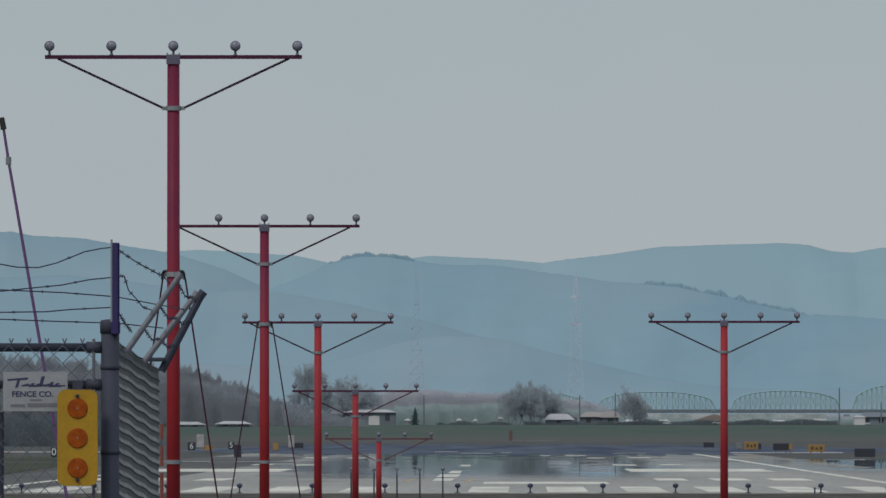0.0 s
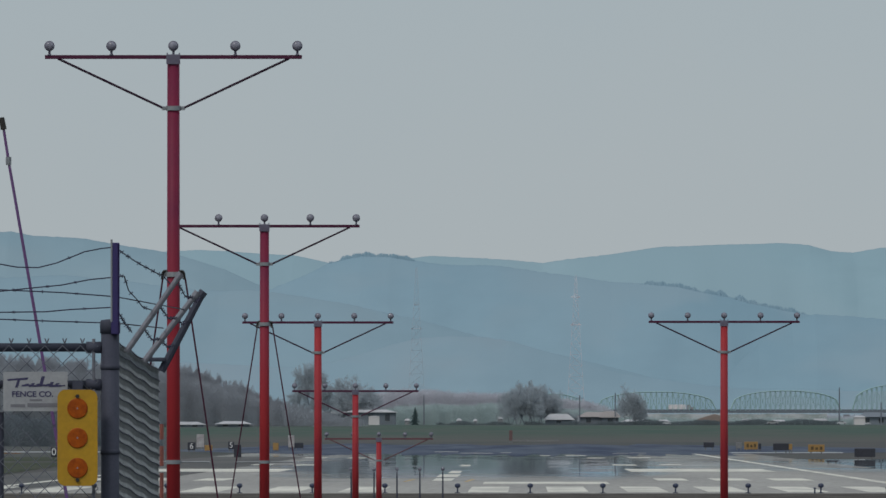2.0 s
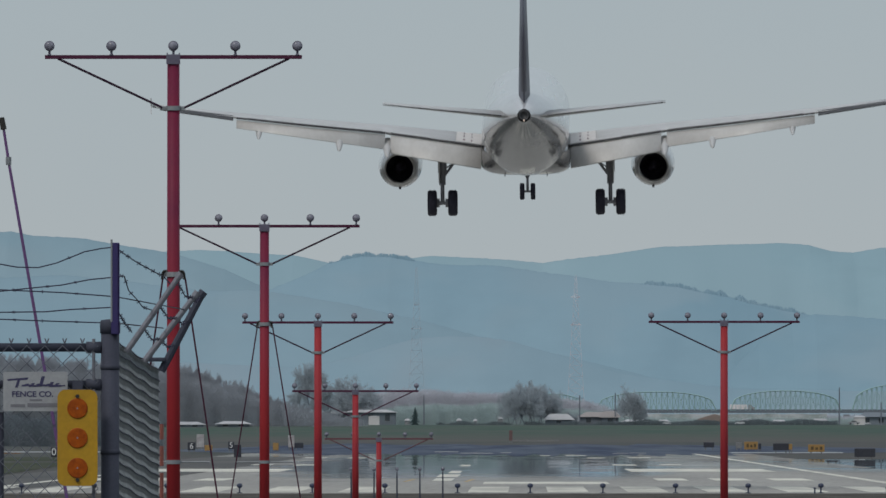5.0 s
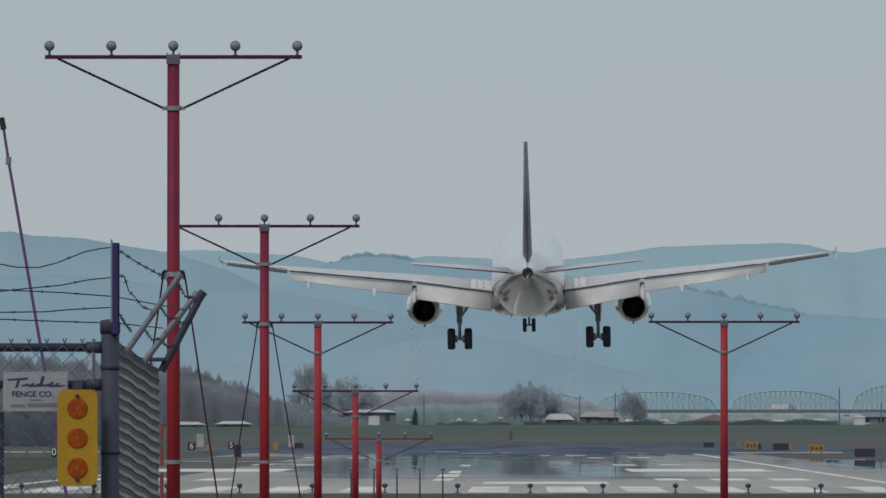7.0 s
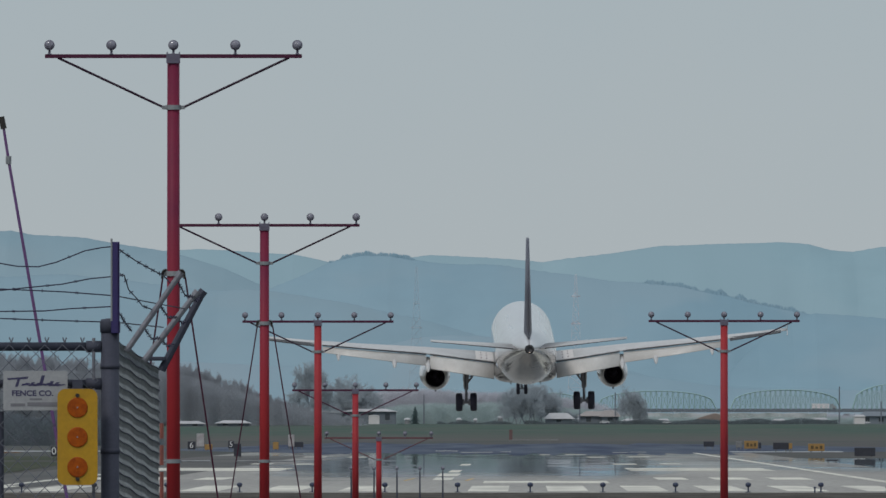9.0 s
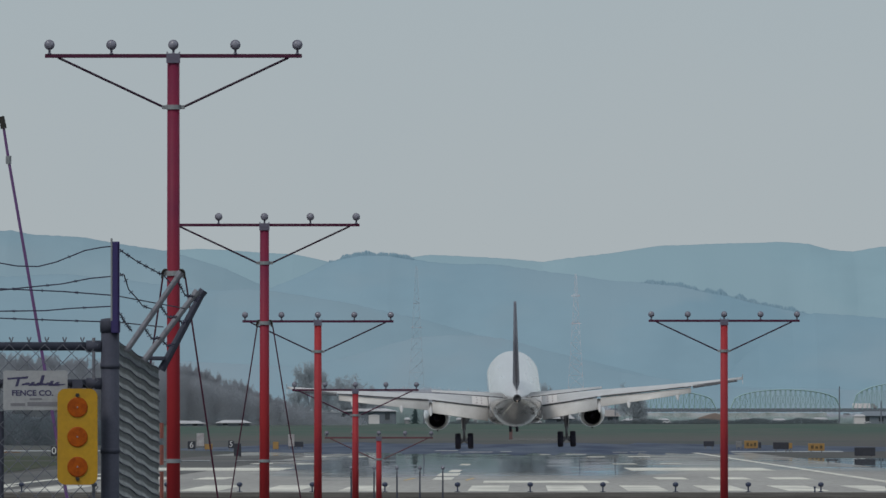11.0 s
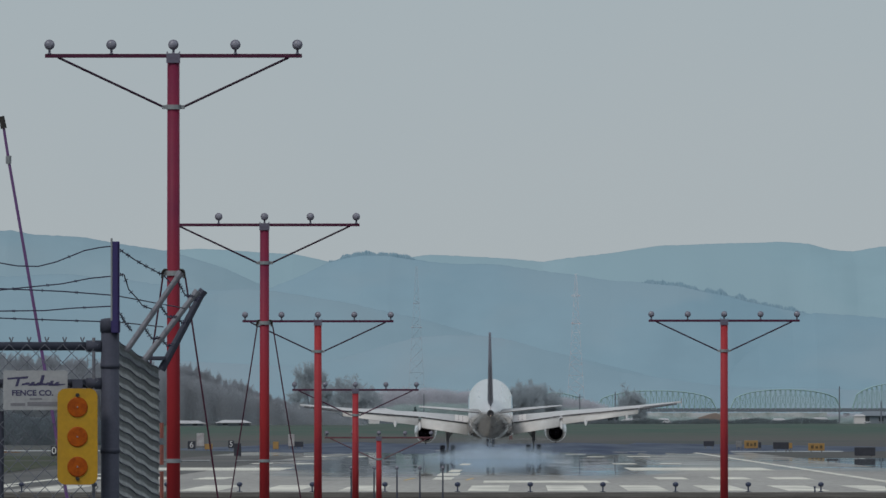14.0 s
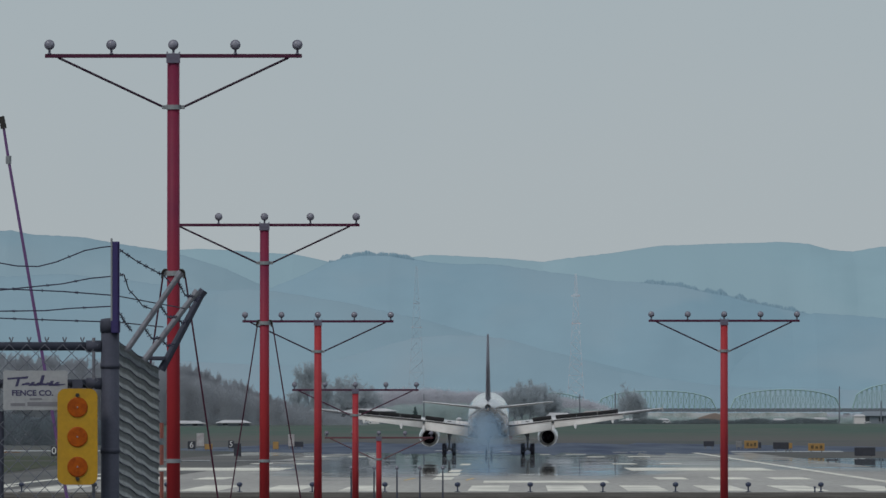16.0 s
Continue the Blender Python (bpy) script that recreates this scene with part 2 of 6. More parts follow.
BANKGRASS = bank_grass()
DIRT = material("brown_verge", (0.1, 0.09, 0.08), 0.95, second=(0.05, 0.045, 0.04), scale=0.6, amount=1.0, fine=3, stretch=(1, 0.2, 1), spec=0.05, grit=0.3)
# Far trees, scrub and woods: distance haze is put into their pale colours.
BARK = twigs("hazed_grey_branches", (0.3, 0.32, 0.365), (0.24, 0.26, 0.3), 0.5)
TWIG = twigs("hazed_twig_crown", (0.44, 0.48, 0.515), (0.36, 0.4, 0.435), 0.3)
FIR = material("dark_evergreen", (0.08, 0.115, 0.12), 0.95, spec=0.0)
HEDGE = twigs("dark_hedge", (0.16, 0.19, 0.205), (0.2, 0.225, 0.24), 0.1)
SCRUB = twigs("hazed_pinkish_scrub", (0.6, 0.595, 0.64), (0.53, 0.54, 0.585), 0.045)
SCRUBGREEN = twigs("hazed_greenish_scrub", (0.5, 0.58, 0.58), (0.44, 0.52, 0.52), 0.05)
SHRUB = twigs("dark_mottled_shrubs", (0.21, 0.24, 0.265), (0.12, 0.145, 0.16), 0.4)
WOODS = twigs("hazed_winter_woods", (0.4, 0.42, 0.455), (0.33, 0.35, 0.385), 0.12)
# Bridge steel and the blue lattice are paled towards the hills as haze would.
BRIDGE = material("hazed_green_bridge_steel", (0.32, 0.46, 0.455), 0.8, second=(0.28, 0.41, 0.41), scale=0.02, spec=0.05)
BRIDGEDECK = material("dark_bridge_deck", (0.175, 0.205, 0.235), 0.9, spec=0.05)
PYLON = material("hazed_blue_lattice", (0.45, 0.5, 0.56), 0.8, spec=0.05)
PYLONPALE = material("pale_pink_white_lattice", (0.85, 0.8, 0.83), 0.8, second=(0.55, 0.42, 0.44), scale=0.25, amount=0.9, spec=0.05)
SHORE = material("pale_gravel_shore", (0.46, 0.46, 0.48), 0.9, second=(0.2, 0.235, 0.225), scale=0.16, amount=1.0, fine=1.2)
MOUND = material("brown_earth", (0.27, 0.21, 0.18), 0.95, second=(0.2, 0.17, 0.16), scale=0.3, fine=2)
HOUSEWALL = material("pale_house_wall", (0.3, 0.31, 0.32), 0.9, second=(0.22, 0.23, 0.25), scale=0.3, vary=0.25)
HOUSEDARK = material("grey_blue_wall", (0.185, 0.215, 0.25), 0.9, vary=0.2)
ROOFWHITE = material("pale_metal_roof", (0.42, 0.42, 0.43), 0.6, second=(0.3, 0.3, 0.32), scale=0.4, vary=0.15)
ROOFBROWN = material("brown_shingle_roof", (0.27, 0.25, 0.245), 0.9, vary=0.2)
WALLWHITE = material("white_rendered_wall", (0.62, 0.6, 0.6), 0.9, second=(0.5, 0.48, 0.48), scale=0.4)
PANE = material("dark_window_glass", (0.05, 0.06, 0.07), 0.15)
SIGNBLACK = material("black_sign_panel", (0.03, 0.032, 0.045), 0.6)
SIGNORANGE = material("amber_sign_panel", (0.34, 0.2, 0.06), 0.6, second=(0.22, 0.13, 0.05), scale=2)
SIGNBROWN = material("dull_brown_sign_print", (0.1, 0.065, 0.03), 0.7)
# Colour of a red light's faint smear, put on an added board.
REDGLARE = material("dull_red_glare", (0.15, 0.09, 0.088), 0.8)
SIGNLEG = material("grey_sign_leg", (0.2, 0.2, 0.2), 0.6)
CABINET = material("pale_equipment_cabinet", (0.42, 0.41, 0.41), 0.6, second=(0.28, 0.25, 0.25), scale=1.5, amount=0.9)
GLYPH = material("white_sign_numeral", (0.7, 0.7, 0.7), 0.6)
FIXTURE = material("dark_runway_light_body", (0.025, 0.035, 0.075), 0.35)
CARWHITE = material("pale_car_paint", (0.5, 0.51, 0.53), 0.35, vary=0.4)
TRAILER = material("faded_pink_trailer", (0.85, 0.79, 0.79), 0.7)
FUSE = material("white_aircraft_paint", (0.525, 0.52, 0.53), 0.28, second=(0.39, 0.382, 0.388), scale=0.6, amount=0.65, fine=9, stretch=(1, 0.06, 1), coat=0.8, grit=0.05)
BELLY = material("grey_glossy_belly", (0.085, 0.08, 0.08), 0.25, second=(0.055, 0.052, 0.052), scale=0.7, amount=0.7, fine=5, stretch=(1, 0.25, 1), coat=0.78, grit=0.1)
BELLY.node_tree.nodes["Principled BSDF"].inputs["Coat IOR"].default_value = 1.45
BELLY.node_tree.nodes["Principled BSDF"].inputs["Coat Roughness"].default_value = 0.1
SEAM = material("dark_panel_seam", (0.05, 0.05, 0.055), 0.7)
WINGGREY = material("light_grey_wing", (0.5, 0.5, 0.5), 0.45, second=(0.4, 0.395, 0.395), scale=0.7, fine=8)
FLAP = material("pale_flap_panel", (0.525, 0.515, 0.5), 0.45, second=(0.41, 0.395, 0.38), scale=1.2, amount=0.6, fine=8, stretch=(1, 0.5, 0.5), grit=0.08)
WALKPANEL = material("warm_white_walkway", (0.61, 0.58, 0.56), 0.5, second=(0.52, 0.49, 0.47), scale=2, fine=12, grit=0.08)
EDGE = material("dark_trailing_edge", (0.05, 0.05, 0.055), 0.6)
TAILBLUE = material("dark_slate_tail_paint", (0.06, 0.063, 0.095), 0.45, second=(0.085, 0.082, 0.11), scale=0.4, spec=0.3)
NOZZLE = material("sooty_nozzle", (0.032, 0.026, 0.042), 0.6)
BAREMETAL = material("worn_bare_metal", (0.45, 0.44, 0.43), 0.35, 0.8, second=(0.3, 0.29, 0.28), scale=3)
STRUT = material("grey_gear_strut", (0.2, 0.2, 0.22), 0.45, 0.2)
SMOKE = material("tyre_smoke", (0.47, 0.57, 0.68), 1.0, second=(0.43, 0.53, 0.64), scale=1, spec=0.0)
SMOKEBLUE = material("thin_blue_smoke", (0.31, 0.45, 0.6), 1.0, second=(0.28, 0.41, 0.56), scale=1, spec=0.0)
BEACON = material("glowing_tail_light", (0.8, 0.6, 0.5), 0.3)
BEACON.node_tree.nodes["Principled BSDF"].inputs["Emission Color"].default_value = (1.0, 0.82, 0.66, 1)
BEACON.node_tree.nodes["Principled BSDF"].inputs["Emission Strength"].default_value = 0.5
# Hill colours carry the air haze: bluer and paler the farther the ridge.
HILLFAR = distance("hazed_far_hill_forest", (0.160, 0.24, 0.278), (0.172, 0.247, 0.283), 0.010, 0.42)
HILLNEAR = distance("hazed_near_hill_forest", (0.138, 0.214, 0.262), (0.16, 0.228, 0.271), 0.011, 0.42, 0.57)
HILLSPUR = distance("hazed_western_hill_forest", (0.149, 0.218, 0.258), (0.166, 0.228, 0.264), 0.011, 0.42, 0.57)
HILLWOOD = distance("hazed_wooded_spur_forest", (0.138, 0.209, 0.253), (0.159, 0.222, 0.261), 0.011, 0.42, 0.57)
HILLFIELD = distance("hazed_bare_low_hill", (0.14, 0.211, 0.256), (0.167, 0.222, 0.26), 0.011, 0.42, 0.47)
CONIFER = distance("hazed_hilltop_conifers", (0.14, 0.216, 0.266), (0.143, 0.219, 0.268), 0.2, 0.42)


# ---------------------------------------------------------------- mesh tools
def link(name, bm, mat, parent=None, smooth=False):
    me = bpy.data.meshes.new(name)
    bmesh.ops.recalc_face_normals(bm, faces=bm.faces[:])
    bm.to_mesh(me)
    bm.free()
    for mt in (mat if isinstance(mat, (list, tuple)) else [mat]):
        me.materials.append(mt)
    if smooth:
        for p in me.polygons:
            p.use_smooth = True
    ob = new(name, me)
    ob.parent = parent
    return ob


def part(name, bm, mat, parent, label="", smooth=False):
    ob = link(name, bm, mat, parent, smooth)
    if label:
        ob["label"] = label
    return ob


def thing(name, x, y, z, label, category, group="", kind=""):
    ob = new(name)
    ob.matrix_basis = pose(x, y, z)
    return tagged(ob, label, category, group, kind)


def box(bm, x0, x1, y0, y1, z0, z1, bevel=0.0, m=None):
    vs = [bm.verts.new((x, y, z)) for x in (x0, x1) for y in (y0, y1) for z in (z0, z1)]
    fs = [bm.faces.new([vs[i] for i in q]) for q in ((0, 1, 3, 2), (4, 6, 7, 5), (0, 4, 5, 1), (2, 3, 7, 6), (0, 2, 6, 4), (1, 5, 7, 3))]
    if bevel:
        es = {e for f in fs for e in f.edges}
        out = bmesh.ops.bevel(bm, geom=list(es), offset=bevel, segments=2, affect="EDGES", profile=0.5)
        vs = list({v for f in out["faces"] for v in f.verts} | {v for v in vs if v.is_valid})
    if m:
        bmesh.ops.transform(bm, matrix=m, verts=[v for v in vs if v.is_valid])
    return bm


def tube(bm, a, b, r0, r1=None, n=10, cap=True):
    a, b = Vector(a), Vector(b)
    r1 = r0 if r1 is None else r1
    q = (b - a).to_track_quat("Z", "Y")
    rings = []
    for c, r in ((a, r0), (b, r1)):
        rings.append([bm.verts.new(c + q @ Vector((r * math.cos(2 * math.pi * i / n), r * math.sin(2 * math.pi * i / n), 0))) for i in range(n)])
    for i in range(n):
        bm.faces.new((rings[0][i], rings[0][(i + 1) % n], rings[1][(i + 1) % n], rings[1][i]))
    if cap:
        bm.faces.new(rings[0][::-1])
        bm.faces.new(rings[1])
    return bm


def polytube(bm, pts, r, n=6):
    for a, b in zip(pts, pts[1:]):
        tube(bm, a, b, r, n=n)
    return bm


def lathe(bm, profile, axis="Y", n=24, at=(0, 0, 0), close=False):
    """Turns (along, radius) pairs round an axis through at."""
    rings = []
    for s, r in profile:
        ring = []
        for i in range(n):
            c, d = r * math.cos(2 * math.pi * i / n), r * math.sin(2 * math.pi * i / n)
            p = {"Y": (c, s, d), "Z": (c, d, s), "X": (s, c, d)}[axis]
            ring.append(bm.verts.new(Vector(at) + Vector(p)))
        rings.append(ring)
    for u, v in zip(rings, rings[1:]):
        for i in range(n):
            bm.faces.new((u[i], u[(i + 1) % n], v[(i + 1) % n], v[i]))
    if close:
        bm.faces.new(rings[0][::-1])
        bm.faces.new(rings[-1])
    return bm


def loft(bm, rings, cap=True):
    vs = [[bm.verts.new(p) for p in ring] for ring in rings]
    n = len(vs[0])
    for u, v in zip(vs, vs[1:]):
        for i in range(n):
            bm.faces.new((u[i], u[(i + 1) % n], v[(i + 1) % n], v[i]))
    if cap:
        bm.faces.new(vs[0][::-1])
        bm.faces.new(vs[-1])
    return bm


def sheet(bm, pts):
    bm.faces.new([bm.verts.new(p) for p in pts])
    return bm


def B():
    return bmesh.new()


# ---------------------------------------------------------------- ground
def build_ground():
    bm = B()
    # one sheet: verge by the fence, airfield, far bank foot and plain out to the horizon
    ys = [-300, 0, 40, 300, 480, 540, 3600, 4990]
    zs = [1.08, 1.08, 1.05, 0.6, 0.1, -0.02, -0.02, -0.02]
    xs = [-2500, -300, -60, 0, 60, 300, 2500]
    grid = [[bm.verts.new((x, y, z)) for x in xs] for y, z in zip(ys, zs)]
    for r, s in zip(grid, grid[1:]):
        for i in range(len(xs) - 1):
            bm.faces.new((r[i], r[i + 1], s[i + 1], s[i]))
    tagged(link("ground", bm, GRASS), "flat dry grass airfield ground reaching the far hills", "ground", kind="structure")

    bm = B()
    sheet(bm, [(-30, 577, 0.0), (24, 577, 0.0), (24, 1750, 0.0), (-30, 1750, 0.0)])
    tagged(link("runway", bm, ASPHALT), "grey asphalt runway shimmering with hot-air mirage", "runway", kind="structure")
    bm = B()
    sheet(bm, [(24.0, 690, -0.005), (200, 690, -0.005), (200, 1240, -0.005), (24.0, 1240, -0.005)])
    tagged(link("taxiway", bm, TAXIASPHALT), "asphalt taxiway beside the runway under mirage", "taxiway", kind="structure")
    bm = B()
    sheet(bm, [(-200, 600, -0.005), (-30.0, 600, -0.005), (-30.0, 680, -0.005), (-200, 680, -0.005)])
    sheet(bm, [(-30, 577, 0.005), (-22.5, 577, 0.005), (-22.0, 690, 0.005), (-19.6, 790, 0.005), (-20.4, 1340, 0.005), (-30, 1340, 0.005)])
    tagged(link("shoulder", bm, SHOULDER), "dark asphalt shoulder along the runway edge", "shoulder", kind="structure")
    bm = B()
    sheet(bm, [(-90, 1560, 0.006), (-44, 1590, 0.006), (-44, 1650, 0.006), (-90, 1650, 0.006)])
    sheet(bm, [(22.8, 1545, 0.008), (35, 1545, 0.008), (36, 1600, 0.008), (23.2, 1600, 0.008)])
    tagged(link("gravel_path", bm, SHORE), "pale gravel service path beyond the grass strip", "path", kind="structure")
    bm = B()
    for x0, x1, y0, y1 in ((-90, -31, 850, 1120), (-110, -38, 1170, 1330)):
        sheet(bm, [(x0, y0, 0.004), (x1, y0, 0.004), (x1 - 4, y1, 0.004), (x0, y1, 0.004)])
    tagged(link("grass_strip", bm, LUSH), "dark green mown grass strip beside the runway", "grass", kind="structure")
    # dark sheet with the far bank's mirage reflection put into its colour
    bm = B()
    rng = random.Random(12)                     # its ends are ragged like the shimmer it stands for
    near = [(-24 + 1.0 * i, 1430 + rng.uniform(-90, 70) + 2.5 * abs(i - 28), 0.006) for i in range(47)]
    back = [(-32 + 3.7 * i, 2380 + rng.uniform(-190, 130), 0.006) for i in range(16)]
    sheet(bm, near + [(65, 1700, 0.006)] + back[::-1] + [(-45, 1700, 0.006)])
    tagged(link("mirage_band", bm, MIRAGEDARK), "dark sheet painting the mirage reflection at the far end of the runway", "taxiway", kind="structure")
    bm = B()
    sheet(bm, [(-60, 540, 0.03), (60, 540, 0.03), (60, 588, 0.012), (-60, 588, 0.012)])
    tagged(link("verge", bm, DIRT), "brown dirt strip before the runway threshold", "ground", kind="structure")


def stripe(name, pts, label, parent):
    bm = B()
    top = [bm.verts.new((x, y, 0.009)) for x, y in pts]
    low = [bm.verts.new((x, y, 0.001)) for x, y in pts]
    bm.faces.new(top)
    for i in range(len(pts)):
        bm.faces.new((low[i], low[(i + 1) % len(pts)], top[(i + 1) % len(pts)], top[i]))
    return part(name, bm, PAINT, parent, label)


def build_markings():
    group = thing("runway_marking", 0, 0, 0, "worn white painted threshold and edge markings on the runway", "marking", kind="structure")
    c = -4.307
    for i in range(6):
        for s in (-1, 1):
            x = c + s * (2.77 + i * 3.43)
            stripe("threshold_stripe", [(x - 0.87, 604), (x + 0.87, 604), (x + 0.87, 658), (x - 0.87, 658)], "", group)
    stripe("threshold_bar", [(-2.0, 690), (4.2, 690), (4.2, 716), (-2.0, 716)], "thin white bar", group)
    # touchdown bars and the aiming block further on, the same on both sides of the centre line
    for x0, x1, y0, y1 in ((7.0, 8.6, 735, 768), (10.0, 11.9, 735, 768), (13.1, 15.1, 735, 768), (6.7, 15.8, 885, 945), (6.6, 8.3, 1035, 1058), (10.2, 11.7, 1045, 1065),
                           (5.8, 7.4, 1280, 1306), (9.6, 11.6, 1290, 1312)):
        stripe("touchdown_bar", [(x0, y0), (x1, y0), (x1, y1), (x0, y1)], "", group)
        stripe("touchdown_bar", [(2 * c - x1, y0), (2 * c - x0, y0), (2 * c - x0, y1), (2 * c - x1, y1)], "", group)
    for x0, x1, y0, y1 in ((-4.75, -3.75, 730, 765), (-4.9, -3.7, 790, 832), (-4.6, -3.9, 855, 900), (-4.6, -3.9, 1010, 1050)):
        stripe("centre_dash", [(x0, y0), (x1, y0), (x1, y1), (x0, y1)], "", group)
    for x0, x1, y0, y1 in ((-10.2, -7.6, 1618, 1640), (-6.9, -3.4, 1530, 1546), (-2.6, -1.4, 1560, 1575), (1.6, 2.6, 1390, 1415), (4.2, 6.2, 1400, 1425), (9.6, 11.2, 1520, 1535), (11.6, 13.4, 1545, 1558)):
        stripe("far_bar", [(x0, y0), (x1, y0), (x1, y1), (x0, y1)], "", group)
    for x in (-2.82, -5.96):
        stripe("taxi_dash", [(x - 0.2, 722), (x - 0.05, 722), (x + 0.2, 752), (x + 0.05, 752)], "short yellow taxi line", group).data.materials[0] = YELLOW
    stripe("edge_line", [(17.85, 640), (18.4, 640), (18.4, 1500), (17.85, 1500)], "long white edge line", group)
    stripe("edge_line", [(-24.65, 640), (-24.15, 640), (-24.15, 860), (-24.65, 860)], "long white edge line", group)


# ---------------------------------------------------------------- approach lights
def lamp(parent, x, z):
    bm = B()
    lathe(bm, [(-0.052, 0.004), (-0.05, 0.03), (-0.036, 0.05), (-0.012, 0.058), (0.02, 0.056), (0.05, 0.04), (0.075, 0.02), (0.08, 0.004)], "Y", 20, (x, -0.02, z), True)
    head = part("lamp", bm, LAMPGLASS, parent, "round frosted grey lamp", True)
    bm = B()
    lathe(bm, [(-0.02, 0.05), (-0.026, 0.061), (-0.014, 0.064), (0.0, 0.061), (0.0, 0.05)], "Y", 20, (x, -0.02, z))
    part("rim", bm, LAMPBACK, head, smooth=True)
    bm = B()
    tube(bm, (x, 0, z - 0.125), (x, 0, z - 0.05), 0.013, 0.016, 8)
    box(bm, x - 0.024, x + 0.024, -0.024, 0.024, z - 0.13, z - 0.1, 0.004)
    part("stem", bm, LAMPBACK, head)


def mast(x, y, top, ground, rods=None, lean=0.0, group="approach light masts"):
    """A red mast with a braced crossbar of five lamps. rods: heights below the bar at which tension rods start and are spread."""
    t = thing("approach_light_mast", x, y, ground, "tall red steel mast with a braced crossbar carrying five lamps", "light mast", group)
    h = top - ground
    tilt = Matrix.Rotation(lean, 3, "Y")
    bm = B()
    tube(bm, (0, 0, 0), (0, 0, h - 0.02), 0.085, 0.075, 20)
    tube(bm, (0, 0, 0), (0, 0, 0.05), 0.16, n=20)
    part("mast_pole", bm, CRIMSON if y < 240 else RED, t, "crimson round pole, redder below" if y < 240 else "red round pole", True)
    bm = B()
    box(bm, -1.58, 1.58, -0.024, 0.024, h - 0.024, h + 0.024, 0.004)
    # the farthest crossbar is paled in colour to sit in the haze
    part("crossbar", bm, DARKRED if y < 400 else HAZEDBAR, t)
    bm = B()
    box(bm, -0.085, 0.085, -0.09, -0.076, h - 0.09, h + 0.03, 0.004)
    for s in (-1, 1):
        tube(bm, (s * 0.075, -0.06, h + 0.02), (s * 0.075, -0.06, h + 0.05), 0.008, n=6)
        tube(bm, (s * 0.04, -0.098, h - 0.03), (s * 0.04, -0.088, h - 0.03), 0.012, n=6)
    part("clamp_plate", bm, LAMPBACK, t)
    zc = h - 0.63
    bm = B()
    lathe(bm, [(zc - 0.028, 0.08), (zc - 0.028, 0.092), (zc + 0.028, 0.092), (zc + 0.028, 0.08)], "Z", 20)
    for s in (-1, 1):
        box(bm, s * 0.08, s * 0.14, -0.014, 0.014, zc - 0.024, zc + 0.024, 0.004)
    part("collar", bm, GALV, t, "galvanised band")
    for s in (-1, 1):
        bm = B()
        tube(bm, (s * 0.12, 0, zc), (s * 1.42, 0, h - 0.02), 0.015, n=8)
        part("brace", bm, BRACE if y < 340 else DARKRED if y < 400 else HAZEDBAR, t)
    for i in range(5):
        lamp(t, (i - 2) * 0.762, h + 0.135)
    if rods:
        z0, z1, s0, s1 = rods
        bm = B()
        lathe(bm, [(z0 - ground - 0.03, 0.08), (z0 - ground - 0.03, 0.1), (z0 - ground + 0.03, 0.1), (z0 - ground + 0.03, 0.08)], "Z", 20)
        for s in (-1, 1):
            polytube(bm, [(s * 0.08, 0, z0 - ground + 0.015), (s * s0 * 0.85, 0, z0 - ground + 0.015), (s * s0, 0, z0 - ground - 0.05)], 0.02, 8)
        part("rod_collar", bm, GALV, t)
        for s in (-1, 1):                     # dark bent eye that each rod hangs from
            bm = B()
            polytube(bm, [(s * 0.07, -0.03, z0 - ground + 0.03), (s * s0 * 0.8, -0.03, z0 - ground + 0.045), (s * s0, -0.02, z0 - ground + 0.02), (s * s0 * 1.06, 0, z0 - ground - 0.06)], 0.017, 8)
            part("rod_eye", bm, BOLT, t)
        k = (s1 - s0) / (z0 - 0.05 - z1)
        for s in (-1, 1):
            bm = B()
            foot = s0 + k * (z0 - 0.05 - ground)
            aside = 0.028 if s > 0 else 0.0
            tube(bm, (s * s0 + aside * 0.6, 0, z0 - ground - 0.05), (s * foot + aside * 1.4, 0, 0), 0.011, n=8)
            part("tension_rod", bm, ROD, t)
        bm = B()
        tube(bm, (-s1, 0, z1 - ground), (s1, 0, z1 - ground), 0.012, n=8)
        lathe(bm, [(z1 - ground - 0.025, 0.08), (z1 - ground - 0.025, 0.096), (z1 - ground + 0.025, 0.096), (z1 - ground + 0.025, 0.08)], "Z", 20)
        part("spreader", bm, GALV, t)
    return t


